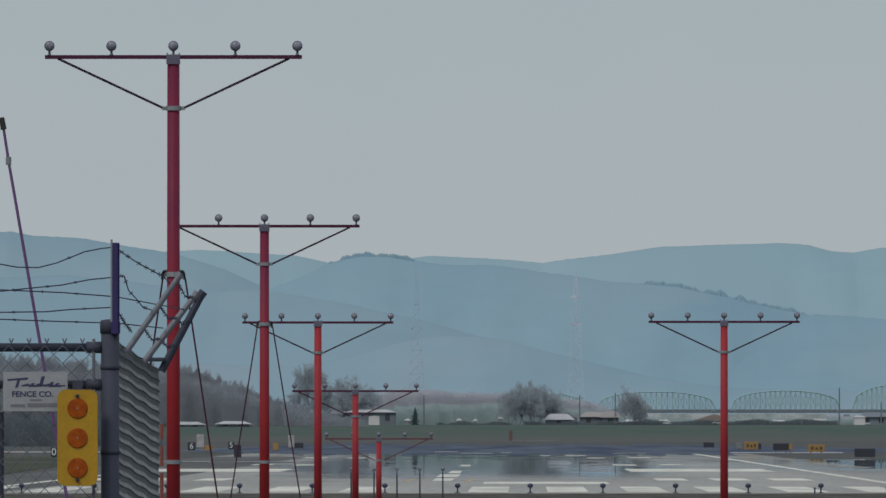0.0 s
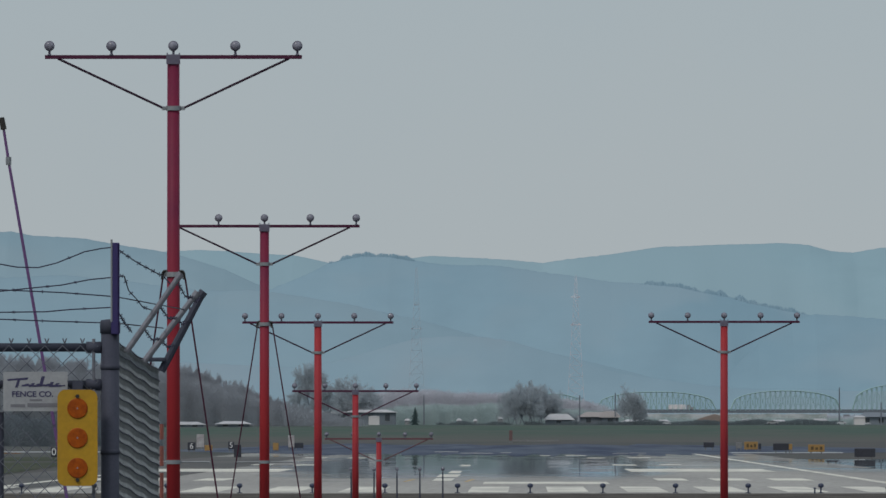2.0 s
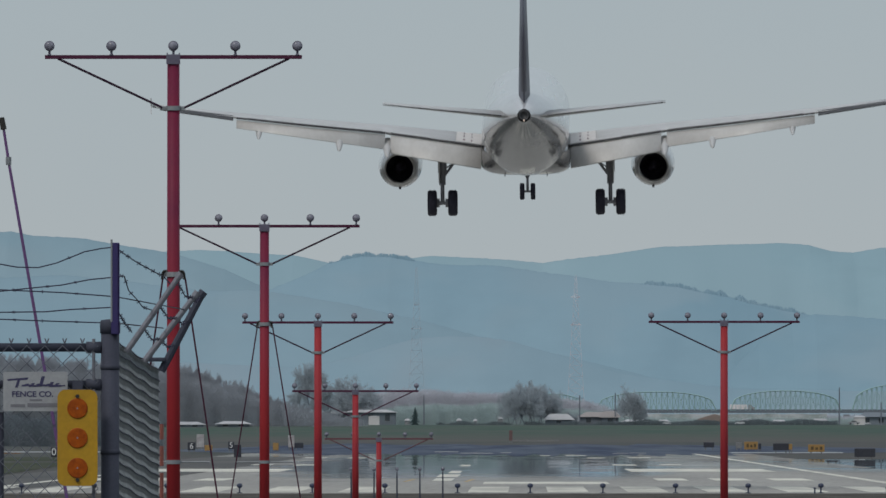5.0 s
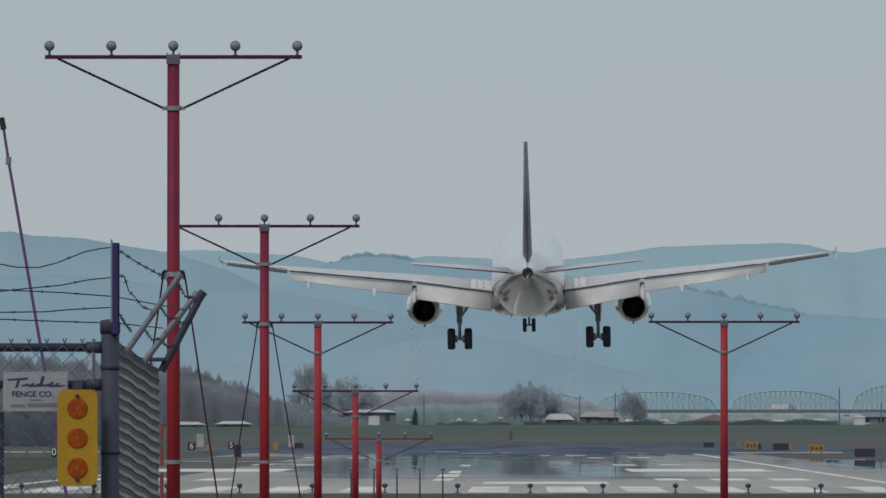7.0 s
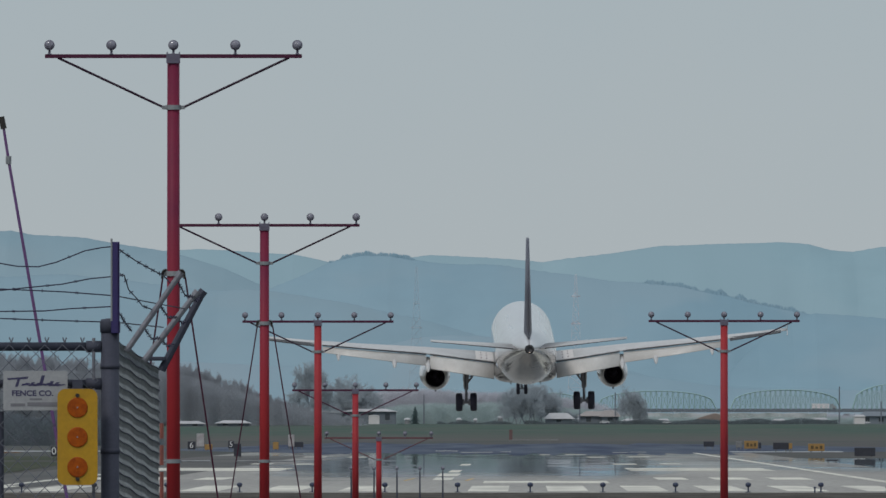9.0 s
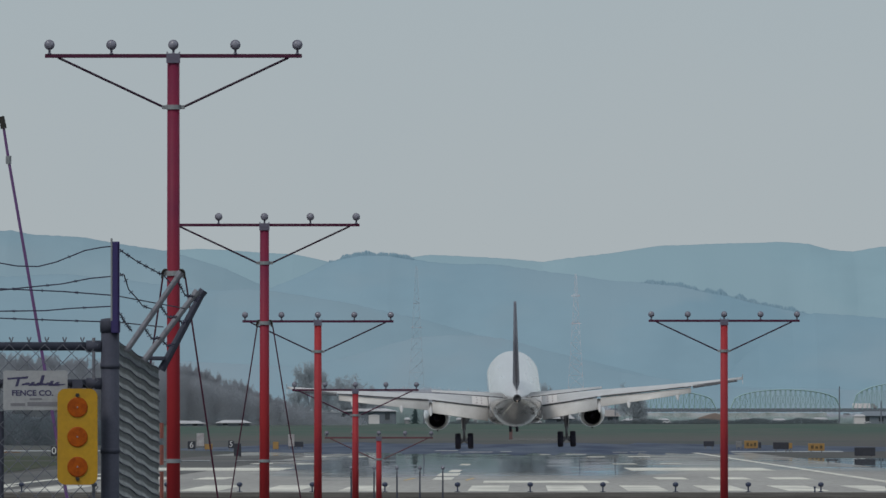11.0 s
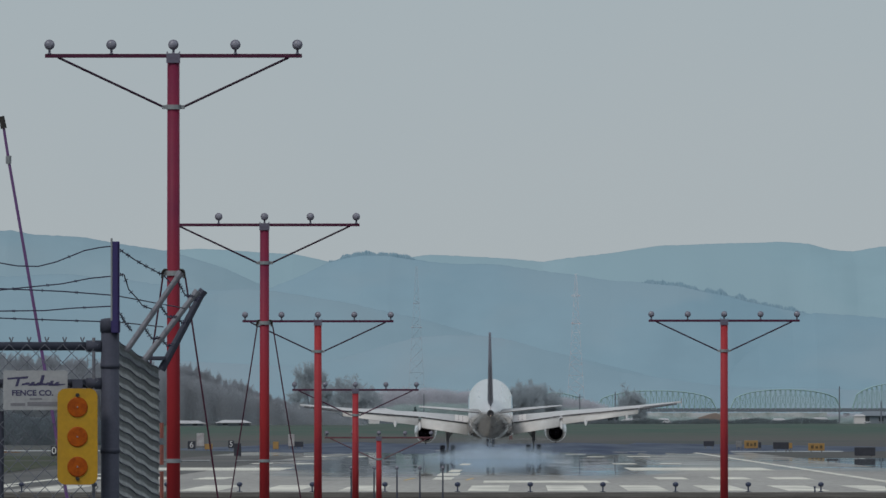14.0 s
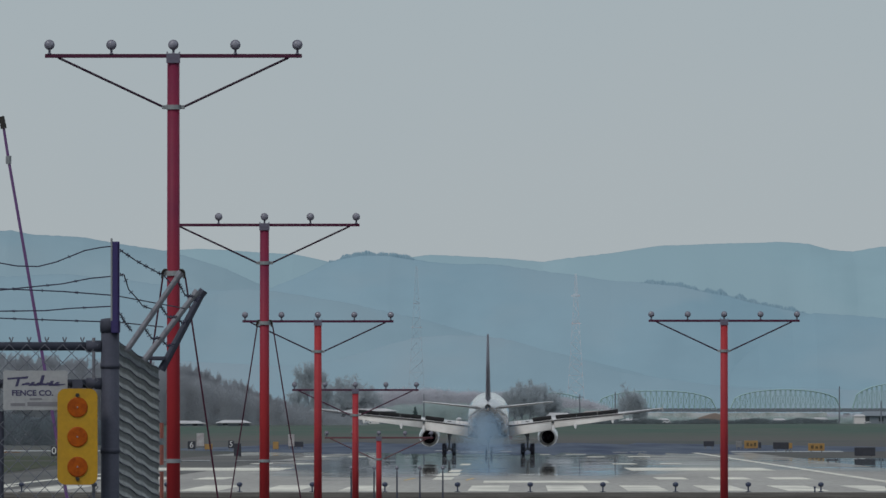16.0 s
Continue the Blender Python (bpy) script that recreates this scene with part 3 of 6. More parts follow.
def build_approach_lights():
    c = -4.307
    mast(c, 173.6, 7.292, 0.82, rods=(4.619, 2.313, 0.13, 0.45))
    mast(c, 234.6, 6.085, 0.71, rods=(4.457, 2.167, 0.12, 0.47))
    mast(c, 295.5, 4.94, 0.6)
    mast(4.19, 295.5, 4.952, 0.6, group="approach light masts")
    mast(-4.208, 353.0, 3.655, 0.45)
    mast(-4.227, 412.0, 2.417, 0.28)
    # low bar: each lamp on a post of its own
    for i in range(5):
        x = -4.292 + (i - 2) * 0.775
        t = thing("approach_light_post", x, 478.0, 0.1, "short dark post with a single approach lamp", "light post", "low approach light bar")
        bm = B()
        tube(bm, (0, 0, 0), (0, 0, 1.239 - 0.1), 0.03, 0.024, 10)
        part("post", bm, GALVDARK, t)
        lamp(t, 0, 1.315 - 0.07)
    # threshold lights
    for i in range(-7, 8):
        x = c + (i - 0.5) * 3.05
        t = thing("threshold_light", x, 593.0, 0.0, "small dark runway threshold light on a thin stem", "runway light", "threshold lights")
        bm = B()
        tube(bm, (0, 0, 0), (0, 0, 0.27), 0.035, 0.03, 8)
        tube(bm, (0, 0, 0), (0, 0, 0.03), 0.12, n=10)
        part("stem", bm, FIXTURE, t)
        bm = B()
        lathe(bm, [(0.22, 0.05), (0.25, 0.1), (0.3, 0.125), (0.36, 0.12), (0.4, 0.08), (0.42, 0.02)], "Z", 14, close=True)
        part("lens_body", bm, FIXTURE, t, smooth=True)

    for x in (12.17, 15.18):
        t = thing("marker_stake", x, 591.0, 0.0, "short dark stake with a small cap beside the threshold lights", "marker stake", "marker stakes")
        bm = B()
        tube(bm, (0, 0, 0), (0, 0, 0.2), 0.035, 0.03, 8)
        part("stake", bm, FIXTURE, t)
        bm = B()
        lathe(bm, [(0.19, 0.04), (0.2, 0.065), (0.235, 0.06), (0.25, 0.02)], "Z", 12, close=True)
        part("cap", bm, FIXTURE, t, smooth=True)


# ---------------------------------------------------------------- fence
FD = 56.0


def diamond_wires(bm, x0, x1, z0, z1, place, r=0.0019, w=0.0707):
    """Chain-link: zigzag wires. place maps (along, up, depth) to a point."""
    n = int((x1 - x0) / (w / 2))
    rows = int((z1 - z0) / (w / 2))
    for i in range(n):
        for j in range(rows):
            a = x0 + (i + ((i + j) % 2)) * w / 2
            b = x0 + (i + ((i + j + 1) % 2)) * w / 2
            d = 0.003 * (1 if (i + j) % 2 else -1)
            tube(bm, place(a, z1 - j * w / 2, -d), place(b, z1 - (j + 1) * w / 2, d), r, n=4, cap=False)


def barbed(bm, pts, r=0.0026, every=0.11, last=None, barb=0.0095):
    polytube(bm, pts, r, 5)
    pts = pts[:last]
    for a, b in zip(pts, pts[1:]):
        a, b = Vector(a), Vector(b)
        d = (b - a).length
        for k in range(int(d / every)):
            p = a.lerp(b, (k + 0.5) * every / d)
            for ang in (0.6, 2.2):
                v = Vector((math.cos(ang + k), 0.2, math.sin(ang + k))) * barb
                tube(bm, p - v, p + v, 0.0019, n=4)


def build_fence():
    fence = thing("chain_link_fence", -1.64, FD, 1.03, "weathered galvanised chain-link fence corner topped with slack barbed wire", "fence")
    ox, oy, oz = -1.64, FD, 1.03

    def q(x, y, z):
        return (x - ox, y - oy, z - oz)
    bm = B()
    tube(bm, (0, 0, 0), (0, 0, 3.151 - oz), 0.0365, n=20)
    lathe(bm, [(3.106 - oz, 0.04), (3.147 - oz, 0.041), (3.158 - oz, 0.036), (3.162 - oz, 0.01)], "Z", 20, close=True)
    for zz in (2.972, 2.636, 2.2, 1.6):
        lathe(bm, [(zz - oz - 0.01, 0.0365), (zz - oz - 0.01, 0.0388), (zz - oz + 0.01, 0.0388), (zz - oz + 0.01, 0.0365)], "Z", 20)
    part("corner_post", bm, GALVDARK, fence, "thick dark corner post", True)
    bm = B()
    box(bm, -1.635 - ox, -1.602 - ox, -0.05, -0.036, 3.102 - oz, 3.465 - oz, 0.003)
    box(bm, -1.608 - ox, -1.602 - ox, -0.05, -0.02, 3.102 - oz, 3.46 - oz)
    arm = part("wire_arm", bm, NAVY, fence, "upright dark blue barbed-wire arm")
    bm = B()
    box(bm, -1.637 - ox, -1.63 - ox, -0.052, -0.02, 3.151 - oz, 3.478 - oz, 0.001)
    part("arm_flange", bm, GALV, arm, "bare galvanised edge")
    # rails of the stretch that crosses the view
    for z, r, name in ((3.05, 0.0175, "top_rail"), (2.902, 0.0175, "middle_rail"), (1.2, 0.017, "bottom_rail")):
        bm = B()
        tube(bm, q(-4.4, FD, z), q(-1.68, FD, z), r, n=14)
        lathe(bm, [(-0.06, r * 1.02), (-0.06, r * 1.35), (0.0, r * 1.35), (0.0, r * 1.02)], "X", 14, q(-1.675, FD, z))
        part(name, bm, GALVDARK, fence, smooth=True)
    bm = B()
    tube(bm, q(-1.705, FD - 0.01, 1.06), q(-1.705, FD - 0.01, 3.084), 0.0065, n=8)
    part("tension_bar", bm, ARMGREY, fence)
    for x in (-2.074, -4.4):
        bm = B()
        tube(bm, q(x, FD + 0.02, 1.03), q(x, FD + 0.02, 2.793 if x > -3 else 3.08), 0.012, n=10)
        part("line_post", bm, GALVDARK, fence)
    bm = B()
    diamond_wires(bm, 0.0, 1.35, 1.08, 3.057, lambda a, u, d: q(-3.03 + a, FD - 0.02 + d, u), r=0.0015)
    part("wire_mesh", bm, MESHWIRE, fence, "diamond chain-link wire mesh")
    bm = B()
    for i in range(38):                       # twisted wire ends standing over the rail
        x = -3.0 + i * 0.0353 * 2 - 0.02
        if x < -1.7:
            z = 3.066
            for s in (-1, 1):
                tube(bm, q(x, FD - 0.02, z), q(x + s * 0.0075, FD - 0.02, z + 0.02), 0.0026, n=4)
    part("wire_end", bm, MESHWIRE, fence, "twisted wire ends along the top")["kind"] = "stuff"
    # the stretch that runs away along the airfield
    L = 7.6

    def away(a, u, d):
        return q(-1.645 + d, FD + a, u - 0.0103 * a)

    def row(z, a):                            # rows of the mesh fall away with the ground, the lower ones faster
        return 2.73 + (z - 2.73) * (1 + 0.8 * a / FD) - 0.0085 * a + 0.003 * math.sin(2 * math.pi * a / 2.2)
    bm = B()
    diamond_wires(bm, 0.03, L, 1.8, 3.091, lambda a, u, d: away(a, row(u, a), d), r=0.0011, w=0.086)
    part("wire_mesh", bm, MESHPALE, fence, "chain-link mesh seen edge on")
    for j in range(30):                       # added dark strands for the shade on rows of twisted joints, drawn together by the flat view, that sag between the posts
        bm = B()
        z = 3.091 - 0.043 * j
        span = [L * i / 72 for i in range(73)]
        polytube(bm, [away(a, row(z, a), 0.006) for a in span], 0.0028, 5)
        part("joint_shade_strand", bm, JOINTSHADE, fence)
    bm = B()
    for z0, z1 in ((1.1, 2.53), (2.56, 2.65), (2.68, 2.75)):
        tube(bm, away(L + 0.1, z0 + 0.0103 * L, 0.012), away(L + 0.1, z1 + 0.0103 * L, 0.012), 0.009, n=10)
    part("post_sleeve", bm, SLEEVE, fence, "faded orange sleeve on the last post")
    bm = B()
    tube(bm, away(0, 3.084, -0.02), away(L, 3.068, -0.02), 0.012, n=10)
    part("top_rail", bm, GALVDARK, fence)
    for a, tip, r, mat in ((2.0, (-1.411, 3.36), 0.0115, ARMGREY), (4.7, (-1.405, 3.31), 0.0125, ARMGREY), (L, (-1.445, 3.34), 0.016, GALVDARK)):
        bm = B()
        tube(bm, away(a, 1.1, -0.03), away(a, 3.084, -0.03), 0.018, n=12)
        part("line_post", bm, mat if a == L else MESHPALE, fence)
        bm = B()
        y = FD + a
        base = (-1.632, y, 3.084 - 0.0103 * a - 0.02)
        tube(bm, q(*base), q(tip[0], y, tip[1]), r * 1.1, r, 8)
        tube(bm, q(tip[0] - 0.012, y, tip[1] - 0.016), q(tip[0] + 0.004, y, tip[1] + 0.006), r * 1.25, n=8)
        part("wire_arm", bm, mat, fence, "slanted barbed-wire arm")
    bm = B()
    box(bm, *[away(L, 0, 0)[0] + v for v in (-0.05, 0.03)], L - 0.04, L + 0.04, 3.048 - oz, 3.03 - oz, 0.004)
    part("arm_bracket", bm, GALVDARK, fence)
    # barbed strands
    def strand(pts):
        bm = B()
        deep = abs(pts[-1][1] - pts[0][1]) > 0.9
        if deep and pts[0][0] < -3:          # the wire runs on past the corner as a plain strand
            barbed(bm, [q(*p) for p in pts], last=-1, barb=0.0062)
        else:
            barbed(bm, [q(*p) for p in pts], every=0.3 if deep else 0.11, barb=0.0095 if deep else 0.0065)
        part("barbed_wire", bm, BARB, fence)
    y = FD - 0.04
    strand([(-3.3, y, 3.41), (-2.076, y, 3.38), (-2.009, y, 3.368), (-1.924, y, 3.366), (-1.852, y, 3.384), (-1.74, y, 3.429), (-1.673, y, 3.442), (-1.622, y, 3.447)])
    strand([(-3.3, y, 3.31), (-2.076, y, 3.272), (-1.942, y, 3.286), (-1.83, y, 3.297), (-1.718, y, 3.319), (-1.622, y, 3.328)])
    strand([(-3.3, y, 3.18), (-2.076, y, 3.189), (-1.897, y, 3.191), (-1.796, y, 3.2), (-1.622, y, 3.209)])
    strand([(-3.3, y + 0.1, 3.24), (-2.076, y + 0.1, 3.279), (-1.83, y + 0.1, 3.268), (-1.622, y + 0.1, 3.252), (-1.46, FD + 4.7, 3.24)])
    strand([(-3.3, y + 0.1, 3.14), (-2.076, y + 0.1, 3.162), (-1.83, y + 0.1, 3.153), (-1.622, y + 0.1, 3.147), (-1.55, FD + 4.7, 3.16)])
    strand([(-1.606, y, 3.436), (-1.561, y + 0.8, 3.4), (-1.52, y + 1.4, 3.375), (-1.478, FD + 2.0, 3.352), (-1.45, FD + 2.0, 3.32)])
    strand([(-1.606, y, 3.333), (-1.592, y + 0.3, 3.336), (-1.585, y + 0.7, 3.281), (-1.567, y + 1.2, 3.252), (-1.555, y + 1.6, 3.225), (-1.529, FD + 2, 3.215)])
    strand([(-1.602, y, 3.182), (-1.607, y + 1, 3.15), (-1.61, FD + 2, 3.124)])
    for fa, fb in ((0.93, 0.93), (0.6, 0.62), (0.3, 0.3)):
        a0, a1 = Vector((-1.632, 0, 3.06)), Vector((-1.411, 0, 3.36))
        b0, b1 = Vector((-1.632, 0, 3.03)), Vector((-1.405, 0, 3.31))
        c0, c1 = Vector((-1.632, 0, 3.0)), Vector((-1.445, 0, 3.34))
        pa, pb, pc = a0.lerp(a1, fa), b0.lerp(b1, fb), c0.lerp(c1, fb)
        pa.y, pb.y, pc.y = FD + 2.0, FD + 4.7, FD + L
        mid = pa.lerp(pb, 0.5)
        mid.z -= 0.03
        strand([tuple(pa), tuple(mid), tuple(pb), tuple(pb.lerp(pc, 0.5) - Vector((0, 0, 0.02))), tuple(pc)])


def lettering(text, size, mat, parent, thick=0.0004, bold=0.0):
    cu = bpy.data.curves.new("lettering", "FONT")
    cu.body, cu.size, cu.align_x, cu.align_y, cu.extrude, cu.offset = text, size, "CENTER", "CENTER", thick, size * bold
    tmp = new("lettering", cu)
    me = bpy.data.meshes.new_from_object(tmp.evaluated_get(bpy.context.evaluated_depsgraph_get()))
    bpy.data.objects.remove(tmp)
    ob = new("lettering", me)
    me.materials.append(mat)
    ob.parent = parent
    return ob


def rounded_plate(bm, w, h, r, y0, y1, n=6):
    pts = []
    for cx, cz, a0 in ((w / 2 - r, h / 2 - r, 0), (-w / 2 + r, h / 2 - r, 90), (-w / 2 + r, -h / 2 + r, 180), (w / 2 - r, -h / 2 + r, 270)):
        for i in range(n + 1):
            a = radians(a0 + 90 * i / n)
            pts.append((cx + r * math.cos(a), cz + r * math.sin(a)))
    return loft(bm, [[(x, y0, z) for x, z in pts], [(x, y1, z) for x, z in pts]])


def build_fence_signs():
    d = 55.89
    x, z = -1.766, 2.692
    t = thing("object_marker", x, d, 1.03, "yellow enamel marker plate with three amber reflectors on the fence", "object marker")
    z -= 1.03
    bm = B()
    rounded_plate(bm, 0.1589, 0.3804, 0.032, -0.003, 0.003)
    bmesh.ops.translate(bm, vec=(0, 0, z), verts=bm.verts[:])
    part("plate", bm, YELLOW, t, "yellow plate with rounded corners")
    for v in (723.5, 776, 829):
        dz = (775.5 - v) * d / 25000
        bm = B()
        lathe(bm, [(-0.003, 0.0405), (-0.0075, 0.0395), (-0.0085, 0.037), (-0.0088, 0.02), (-0.009, 0.0)], "Y", 28, (0, 0, z + dz))
        disc = part("reflector", bm, AMBER, t, "round amber reflector")
        # pale stud put in for the small glint at the reflector's centre
        bm = B()
        lathe(bm, [(-0.0088, 0.0035), (-0.011, 0.003), (-0.0115, 0.0005)], "Y", 10, (0, 0, z + dz), True)
        part("glint_stud", bm, GALV, disc)
    for v in (702, 850):
        dz = (775.5 - v) * d / 25000
        bm = B()
        tube(bm, (0, -0.003, z + dz), (0, -0.012, z + dz), 0.0085, n=6)
        part("bolt", bm, BOLT, t)
    bm = B()
    box(bm, -0.02, 0.02, 0.003, 0.007, z - 0.17, z + 0.225)
    box(bm, -0.02, 0.02, 0.007, 0.1, z + 0.205, z + 0.225)
    part("bracket", bm, GALVDARK, t)

    sx, sz = -1.934, 2.875
    t = thing("fence_sign", sx, 55.93, sz, "small white maker's sign wired to the chain-link fence", "sign")
    w, h = 0.2549, 0.1565
    bm = B()
    rounded_plate(bm, w, h, 0.006, -0.0015, 0.0015)
    part("panel", bm, SIGNWHITE, t)
    bm = B()
    # slanted script mark as a plain brush shape
    k = 55.9 / 25000
    top = [(-50, 22), (-12, 25), (-14, 21), (-27, 20), (-31, 7), (-36, 7), (-32, 20), (-49, 19)]
    bm.faces.new([bm.verts.new((a * k, -0.0025, b * k)) for a, b in top])
    for a, b, c, e in ((-26, 9, -16, 14), (-13, 8, -6, 15), (-4, 8, 4, 14), (6, 9, 11, 27), (14, 9, 21, 14), (23, 8, 27, 17), (29, 8, 38, 15)):
        bm.faces.new([bm.verts.new((u * k, -0.0025, v * k)) for u, v in ((a, b), (a + 6, b), (c + 6, e), (c, e))])
        bm.faces.new([bm.verts.new((u * k, -0.0027, v * k)) for u, v in ((a + 2, b), (c + 6, b + 1), (c + 6, b + 4), (a + 2, b + 3))])
    bm.faces.new([bm.verts.new((u * k, -0.0029, v * k)) for u, v in ((38, 8), (53, 10), (53, 11.5), (30, 11))])
    part("script_mark", bm, SIGNINK, t, "dark slanted script mark")
    for a, b, zz, hh, mat in ((-10, 12, -15, 3, SIGNFADED), (-44, -18, -25, 5, SIGNFADED), (-14, 40, -24, 7, SIGNFADED)):
        bm = B()
        box(bm, a * k, b * k, -0.0028, -0.0017, (zz - hh / 2) * k, (zz + hh / 2) * k)
        part("text_bar", bm, mat, t)

    ob = lettering("FENCE CO.", 13.5 * k, SIGNINK, t, bold=0.03)
    ob.matrix_basis = pose(-5 * k, -0.0022, -5 * k, 90, 0, 0) @ Matrix.Diagonal((1.1, 1, 1, 1))

    # leaning barrier pole behind the fence
    d = 70.0
    gx = -2.587 + (4.27 - 1.0) * (68 / 395)
    t = thing("barrier_pole", gx, d, 1.0, "slender dull violet barrier pole leaning beside the fence", "barrier pole")
    bm = B()
    tip = (-2.587 - gx, 0, 4.27 - 1.0)
    mid = (-2.554 - gx, 0, 4.054 - 1.0)
    tube(bm, (0, 0, 0), mid, 0.0095, 0.0075, 10)
    tube(bm, mid, tip, 0.0075, 0.007, 10)
    part("pole", bm, POLEPURPLE, t)
    bm = B()
    tube(bm, (tip[0] + 0.009, 0, tip[2] - 0.06), (tip[0] - 0.002, 0, tip[2]), 0.016, 0.014, 10)
    part("end_cap", bm, BOLT, t)
    bm = B()
    lathe(bm, [(-0.02, 0.011), (-0.02, 0.014), (0.02, 0.014), (0.02, 0.011)], "Z", 10, mid)
    part("joint_sleeve", bm, GALV, t)


# ---------------------------------------------------------------- airfield signs
def airfield_sign(px0, px1, y, z0, z1, mat, label, legs=2, glyph=None):
    w = px1 - px0
    t = thing("airfield_sign", (px0 + px1) / 2, y, 0, label, "airfield sign", "airfield signs")
    bm = B()
    box(bm, -w / 2, w / 2, -0.12, 0.12, z0, z1, 0.03)
    part("panel", bm, mat, t)
    if mat is SIGNORANGE and w > 1.2:          # lettering too small to read
        for i in range(3):
            bm = B()
            u = (i - 1) * w * 0.27 + 0.04
            box(bm, u - w * 0.08, u + w * 0.08, -0.14, -0.118, z0 + (z1 - z0) * 0.28, z0 + (z1 - z0) * (0.72 - 0.1 * (i % 2)))
            part("text_bar", bm, SIGNBROWN, t)
    for s in (-1, 1):
        bm = B()
        tube(bm, (s * w * 0.32, 0, 0), (s * w * 0.32, 0, z0), 0.06, n=8)
        part("leg", bm, SIGNLEG, t)
    if glyph:
        ob = lettering(glyph, (z1 - z0) * 1.05, GLYPH, t, 0.01)
        ob.matrix_basis = pose(0, -0.15, (z0 + z1) / 2, 90, 0, 0)
    return t


def build_airfield_signs():
    for a, b, D, u, v, mat, label, g in (
            (1368, 1396, 1517, 785, 797, SIGNBLACK, "black airfield sign panel on grey legs", None),
            (1512, 1549, 1264, 794, 809, SIGNBLACK, "wide black airfield sign panel on grey legs", None),
            (1245, 1264, 1740, 783, 792, SIGNBLACK, "small black airfield sign panel on legs", None),
            (1317, 1341, 1706, 782, 796, SIGNORANGE, "amber airfield guidance sign panel", None),
            (1342, 1347, 1700, 785, 795, SIGNBLACK, "narrow black airfield sign panel", None),
            (1302, 1313, 1740, 783, 794, SIGNLEG, "grey airfield sign seen from behind", None),
            (1396, 1402, 1520, 786, 796, SIGNORANGE, "narrow amber airfield guidance sign panel", None),
            (1430, 1459, 1480, 787, 800, SIGNORANGE, "amber airfield guidance sign panel", None),
            (1462, 1483, 1083, 815, 819, SIGNBLACK, "low dark airfield sign near the taxiway", None),
            (332, 346, 1625, 783, 797, SIGNBLACK, "black distance sign with a white numeral six", "6"),
            (404, 414, 1640, 782, 795, SIGNBLACK, "black distance sign with a white numeral five", "5"),
            (414, 427, 1264, 787, 810, SIGNBLACK, "tall dark airfield cabinet sign", None),
            (510, 521, 1750, 771, 792, CABINET, "pale airfield equipment cabinet sign", None),
            (521, 537, 1760, 784, 793, SIGNBLACK, "dark airfield sign panel on legs", None),
            (90, 101, 1264, 792, 811, SIGNBLACK, "black distance sign with a white numeral", "0"),
            (348, 361, 1760, 769, 792, CABINET, "pale airfield equipment cabinet sign", None),
            (362, 376, 1625, 788, 798, SIGNORANGE, "amber airfield guidance sign panel", None),
            (901, 907, 2700, 762, 780, REDGLARE, "small added board on legs coloured as the smear of a red light", None),
            (906, 988, 2690, 779, 782.3, SIGNLEG, "long low pale barrier in the far grass", None),
            (483, 493, 1650, 784, 797, SIGNORANGE, "amber airfield guidance sign panel", None)):
        x0, x1 = (a - 927) * D / 25000, (b - 927) * D / 25000
        z0, z1 = 2.73 + (758 - v) * D / 25000, 2.73 + (758 - u) * D / 25000
        airfield_sign(x0, x1, D, max(0.15, z0), z1, mat, label, glyph=g)


# ---------------------------------------------------------------- distance
def ridge(name, y, pts, foot, depth, mat, label, seed, rough, trees=()):
    """A long hill: crest heights over x, with slopes that fall in spurs and hollows to the plain in front. trees: stretches of x with tall trees on the crest."""
    xs, hs = [p[0] for p in pts], [p[1] for p in pts]
    n, m = 1200, 12
    bm = B()
    rows = []

    def crest(x):
        return float(np.interp(x, xs, hs)) + rough * noise.noise((x * 0.05, seed, 0))
    for k in range(m + 2):
        row = []
        f = min(1.0, k / m)
        for i in range(n + 1):
            x = xs[0] + (xs[-1] - xs[0]) * i / n
            lean = noise.noise((x * 0.02, f * 1.3, seed)) + 0.5 * noise.noise((x * 0.06, f * 2.5, seed + 4))
            h = foot + (crest(x) - foot) * math.sin(f * math.pi / 2) if k <= m else foot
            h += 0.5 * rough * noise.noise((x * 0.5, seed, 3)) if k == m else 0
            yy = y - depth * (1 - f) + depth * 0.1 * lean * math.sin(f * math.pi) if k <= m else y + 60
            row.append(bm.verts.new((x, yy, h)))
        rows.append(row)
    for r, q in zip(rows, rows[1:]):
        for i in range(n):
            bm.faces.new((r[i], r[i + 1], q[i + 1], q[i]))
    hill = tagged(link(name, bm, mat, smooth=True), label, "hills", kind="structure")
    if trees:
        rng = random.Random(seed + 40)
        verts, faces = [], []
        for x0, x1, tall, count in trees:
            for _ in range(count):
                x, down = rng.uniform(x0, x1), rng.random() ** 2 * 0.05
                end = min(1.0, (x - x0) / (0.12 * (x1 - x0)), (x1 - x) / (0.12 * (x1 - x0)))
                z = foot + (crest(x) - foot) * math.sin((1 - down) * math.pi / 2)
                h = tall * rng.uniform(0.6, 1.0) * (0.35 + 0.65 * end) * max(0.2, 0.7 + 1.1 * noise.noise((x * 0.3, seed, 9)))
                w, yy, n0 = h * rng.uniform(0.3, 0.45), y - depth * down - 3, len(verts)
                verts += [(x + w * math.cos(a), yy + w * math.sin(a), z - 0.5) for a in (0.3, 1.57, 2.84, 4.0, 5.4)] + [(x, yy, z + h)]
                faces += [(n0 + i, n0 + (i + 1) % 5, n0 + 5) for i in range(5)]
        me = bpy.data.meshes.new("hilltop_forest")
        me.from_pydata(verts, [], faces)
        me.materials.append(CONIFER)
        tagged(new("hilltop_forest", me), "dark stand of hazy conifers along the hill's crest", "forest", kind="stuff")
    return hill


